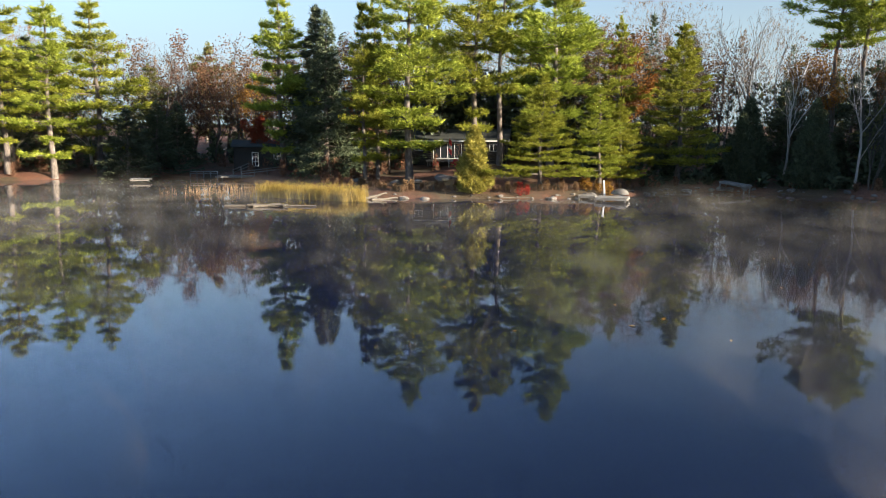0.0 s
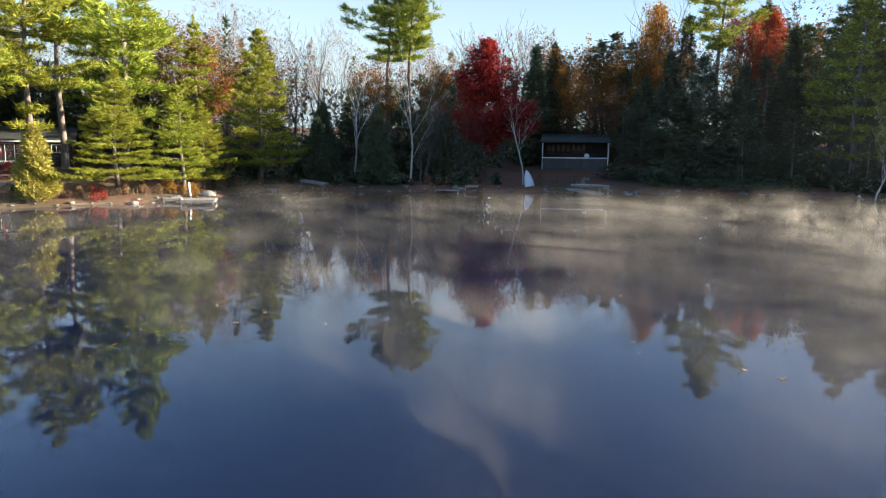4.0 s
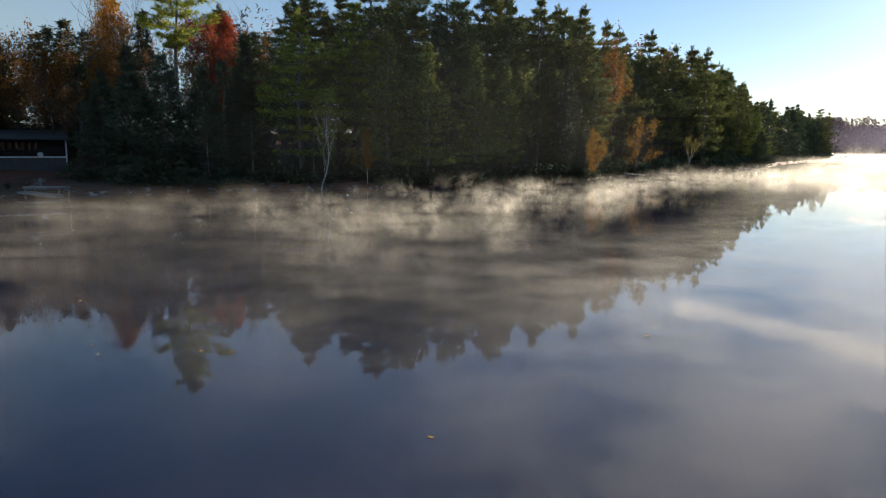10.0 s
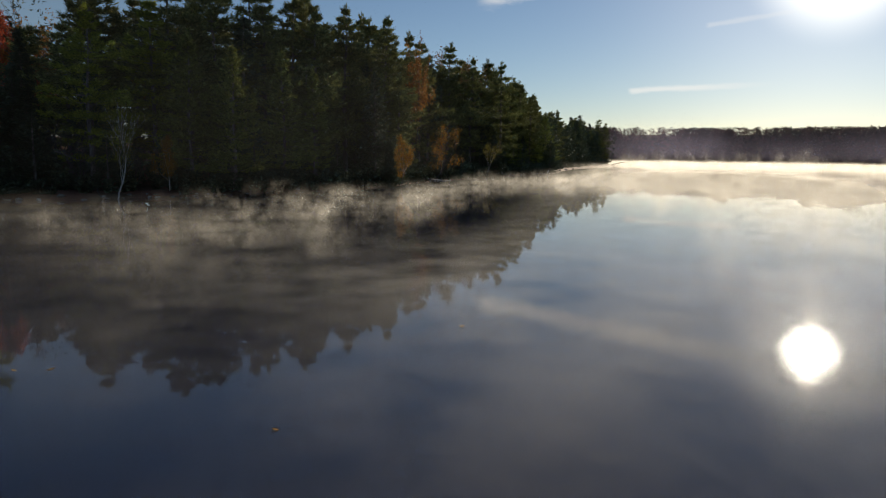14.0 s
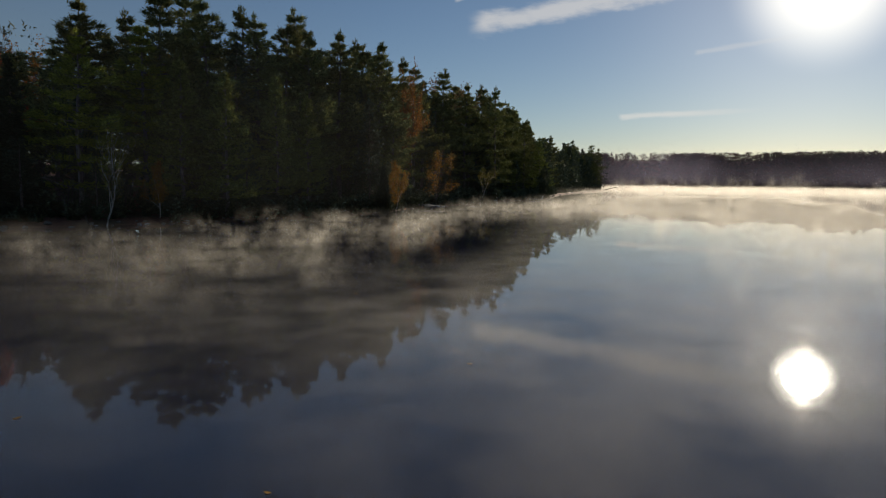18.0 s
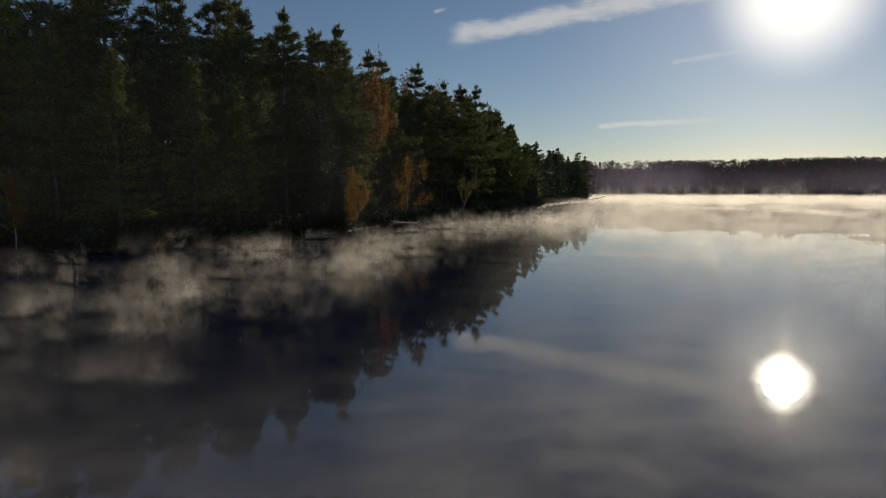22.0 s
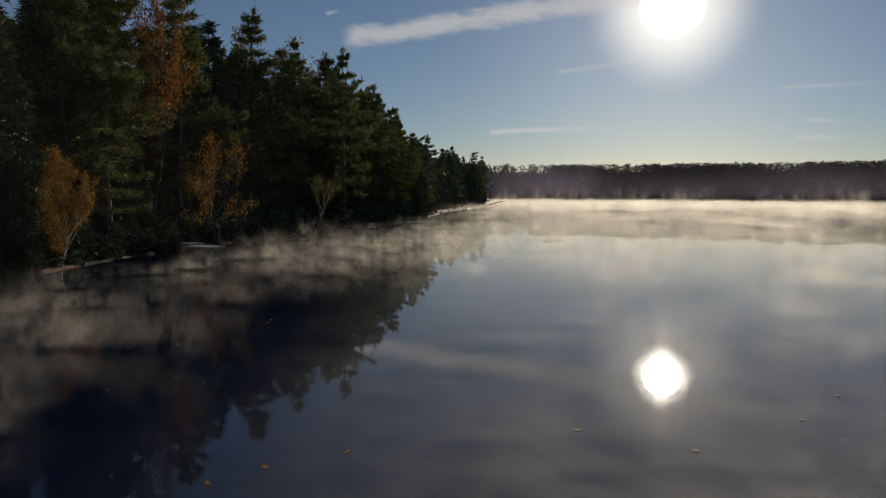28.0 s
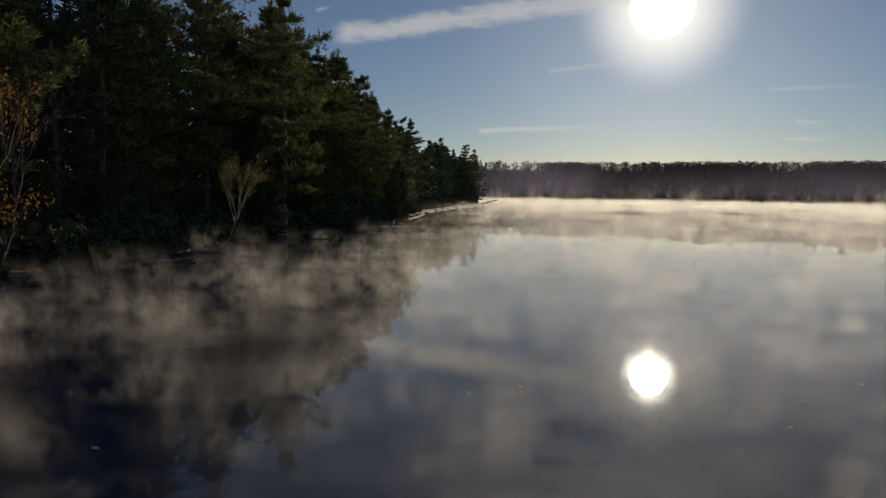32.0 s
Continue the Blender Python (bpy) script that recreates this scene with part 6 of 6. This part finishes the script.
for x, y, size in ((-65.6, -13.2, 0.55), (-65.4, -15.3, 0.5), (-66.4, -10.6, 0.8), (-68.0, -19.8, 0.7), (-67.6, -11.2, 0.7), (-69.0, -9.8, 0.6), (-62.4, 1.6, 0.4), (-58.0, 43.6, 0.5), (-54.5, 46.5, 0.55), (-60.5, 40.3, 0.4), (-61.2, 40.8, 0.35)):
    rock(x, y, size, "pale granite boulder lying among fallen leaves")


def log(p, q, r, label, mat=None, name="log"):
    a, b = np.array(p, float), np.array(q, float)
    s = np.linspace(0, 1, 7)[:, None]
    pts = a + (b - a) * s + np.stack([0.05 * np.sin(s[:, 0] * 7), 0.05 * np.cos(s[:, 0] * 5), 0.03 * np.sin(s[:, 0] * 9)], 1)
    ob = new(name, raw(name, *tube_arrays(pts, np.linspace(r, r * 0.6, 7), 8), mat or BARK_GREY, True))
    return tagged(ob, label, "log")


PALE = surface("bleached_wood", (0.075, 0.062, 0.05), (0.22, 0.19, 0.155), 2.0, 0.85, (1, 1, 1), relief=0.7)
log((-46.8, -24.3, 0.04), (-48.0, -17.6, 0.05), 0.10, "bleached log floating on the lake", PALE)
log((-47.0, -22.6, 0.12), (-47.4, -19.6, 0.16), 0.10, "bleached driftwood lying on a floating log", PALE)
log((-46.6, -22.0, 0.06), (-47.6, -20.2, 0.2), 0.13, "broken driftwood on the water", PALE)
log((-54.6, -15.6, 0.1), (-57.4, -14.4, 0.4), 0.13, "sawn log end at the tip of the point", PALE)
log((-54.4, -15.0, 0.02), (-56.4, -13.2, 0.1), 0.11, "half-sunk log beside the bank", PALE)
log((-57.3, -11.4, 0.08), (-57.6, -9.2, 0.1), 0.07, "grey log edging the bank of the point", PALE)
log((-58.2, -4.6, 0.08), (-58.7, -1.8, 0.1), 0.07, "grey log edging the bank of the point", PALE)
log((-41.2, 63.0, -0.1), (-42.4, 63.8, 1.1), 0.06, "pale snapped branch sticking out of the water", PALE)
log((-52.5, 60.0, height(-52.5, 60.0) - 0.2), (-52.8, 60.2, 6.3), 0.11, "dead white birch stem without a crown", BARK_BIRCH, "dead_trunk")
log((-46.0, 62.4, 4.9), (-43.4, 64.2, 3.7), 0.05, "pale dead bough hanging in the hemlocks", PALE)
log((-12.2, 134.6, 0.1), (-9.6, 137.2, 0.16), 0.12, "pale log lying in the shallows", PALE)
log((-21.4, 98.6, 0.1), (-19.4, 99.6, 0.3), 0.12, "pale driftwood at the water's edge", PALE)
log((30.5, 366.0, 0.2), (37.5, 362.0, 2.0), 0.25, "fallen pine leaning over the water", BARK_PINE)


def blades(name, places, highs, mat, label, each, spread, width, seed, category):
    """Standing stems, many to a place, in one mesh."""
    rng = np.random.default_rng(seed)
    places = np.asarray(places, float)
    c = np.repeat(places, each, 0) + rng.normal(size=(len(places) * each, 2)) * spread
    g = np.maximum(lie(c), -0.1)
    h = np.repeat(highs, each) * rng.uniform(0.55, 1.1, len(c))
    a = rng.uniform(0, 6.283, len(c))
    bend = rng.normal(size=(len(c), 2)) * 0.16 * h[:, None]
    side = np.stack([np.cos(a), np.sin(a)], 1) * width
    lo, mid, hi = np.column_stack([c, g - 0.05]), np.column_stack([c + bend * 0.3, g + h * 0.55]), np.column_stack([c + bend, g + h])
    off = np.column_stack([side, 0 * g])
    v = np.stack([lo - off, lo + off, mid + off * 0.8, mid - off * 0.8, hi + off * 0.15, hi - off * 0.15], 1).reshape(-1, 3)
    b = np.arange(len(c))[:, None] * 6
    f = np.concatenate([b + [0, 1, 2, 3], b + [3, 2, 4, 5]])
    ob = new(name, raw(name, v, f, mat))
    return tagged(ob, label, category, kind="stuff")


rng = np.random.default_rng(21)
t = rng.random(900)
bed = np.stack([-57.2 + 3.2 * t, -25.4 + 9.6 * t], 1) + np.stack([rng.uniform(-1.5, 1.5, 900), rng.uniform(-0.8, 0.8, 900)], 1)
blades("reeds", bed, rng.uniform(0.9, 1.5, 900), REED, "bright yellow-green bed of reeds standing in shallow water", 9, 0.16, 0.013, 1, "reeds")
far_bed = np.stack([rng.uniform(-66, -57, 120), rng.uniform(-36, -27, 120)], 1)
blades("reeds", far_bed, rng.uniform(0.7, 1.3, 120), DRY, "thin dry reeds scattered in the shallows", 4, 0.25, 0.012, 2, "reeds")
bank = strip(NEAR_SHORE[10:17], (0.5, 1.3, 2.2), 0.7, 30)
blades("dry_grass", bank, rng.uniform(0.4, 1.0, len(bank)), DRY, "dry brown grass and stems along the bank", 26, 0.3, 0.012, 3, "grass")
p = strip(NEAR_SHORE[9:17], (0.5, 1.2, 2.4), 1.1, 31)
crowd("shrubs", p, rng.uniform(0.4, 1.0, len(p)), 0.0, DRY, "low brown leafy shrubs along the sunlit bank", 300, 0.12, 31, 0.0, "shrubs", 2)
p = np.stack([rng.uniform(-73, -66, 14), rng.uniform(-24, -17, 14)], 1)
crowd("shrubs", p, rng.uniform(0.6, 1.3, 14), 0.0, DRY, "reddish brown shrubs beside the reeds", 220, 0.16, 32, 0.0, "shrubs", 2)
crowd("red_shrub", [(-58.9, -2.9), (-59.2, -2.3)], [1.2, 0.9], 0.0, LEAF_RED, "small bright crimson bush on the bank", 160, 0.13, 33, 0.0, "shrub", 2)
p = np.stack([rng.uniform(-63.0, -61.2, 12), rng.uniform(1.6, 5.4, 12)], 1)
crowd("shrubs", p, rng.uniform(0.6, 1.2, 12), 0.0, LEAF_ORANGE, "low rust-orange shrubs beside the dock", 120, 0.14, 34, 0.0, "shrubs", 2)
p = strip(NEAR_SHORE[16:24], (1.0, 2.5), 1.8, 35)
crowd("shrubs", p, rng.uniform(0.4, 1.2, len(p)), 0.0, DRY, "brown shrubs along the shaded bank", 110, 0.16, 35, 0.0, "shrubs", 2)
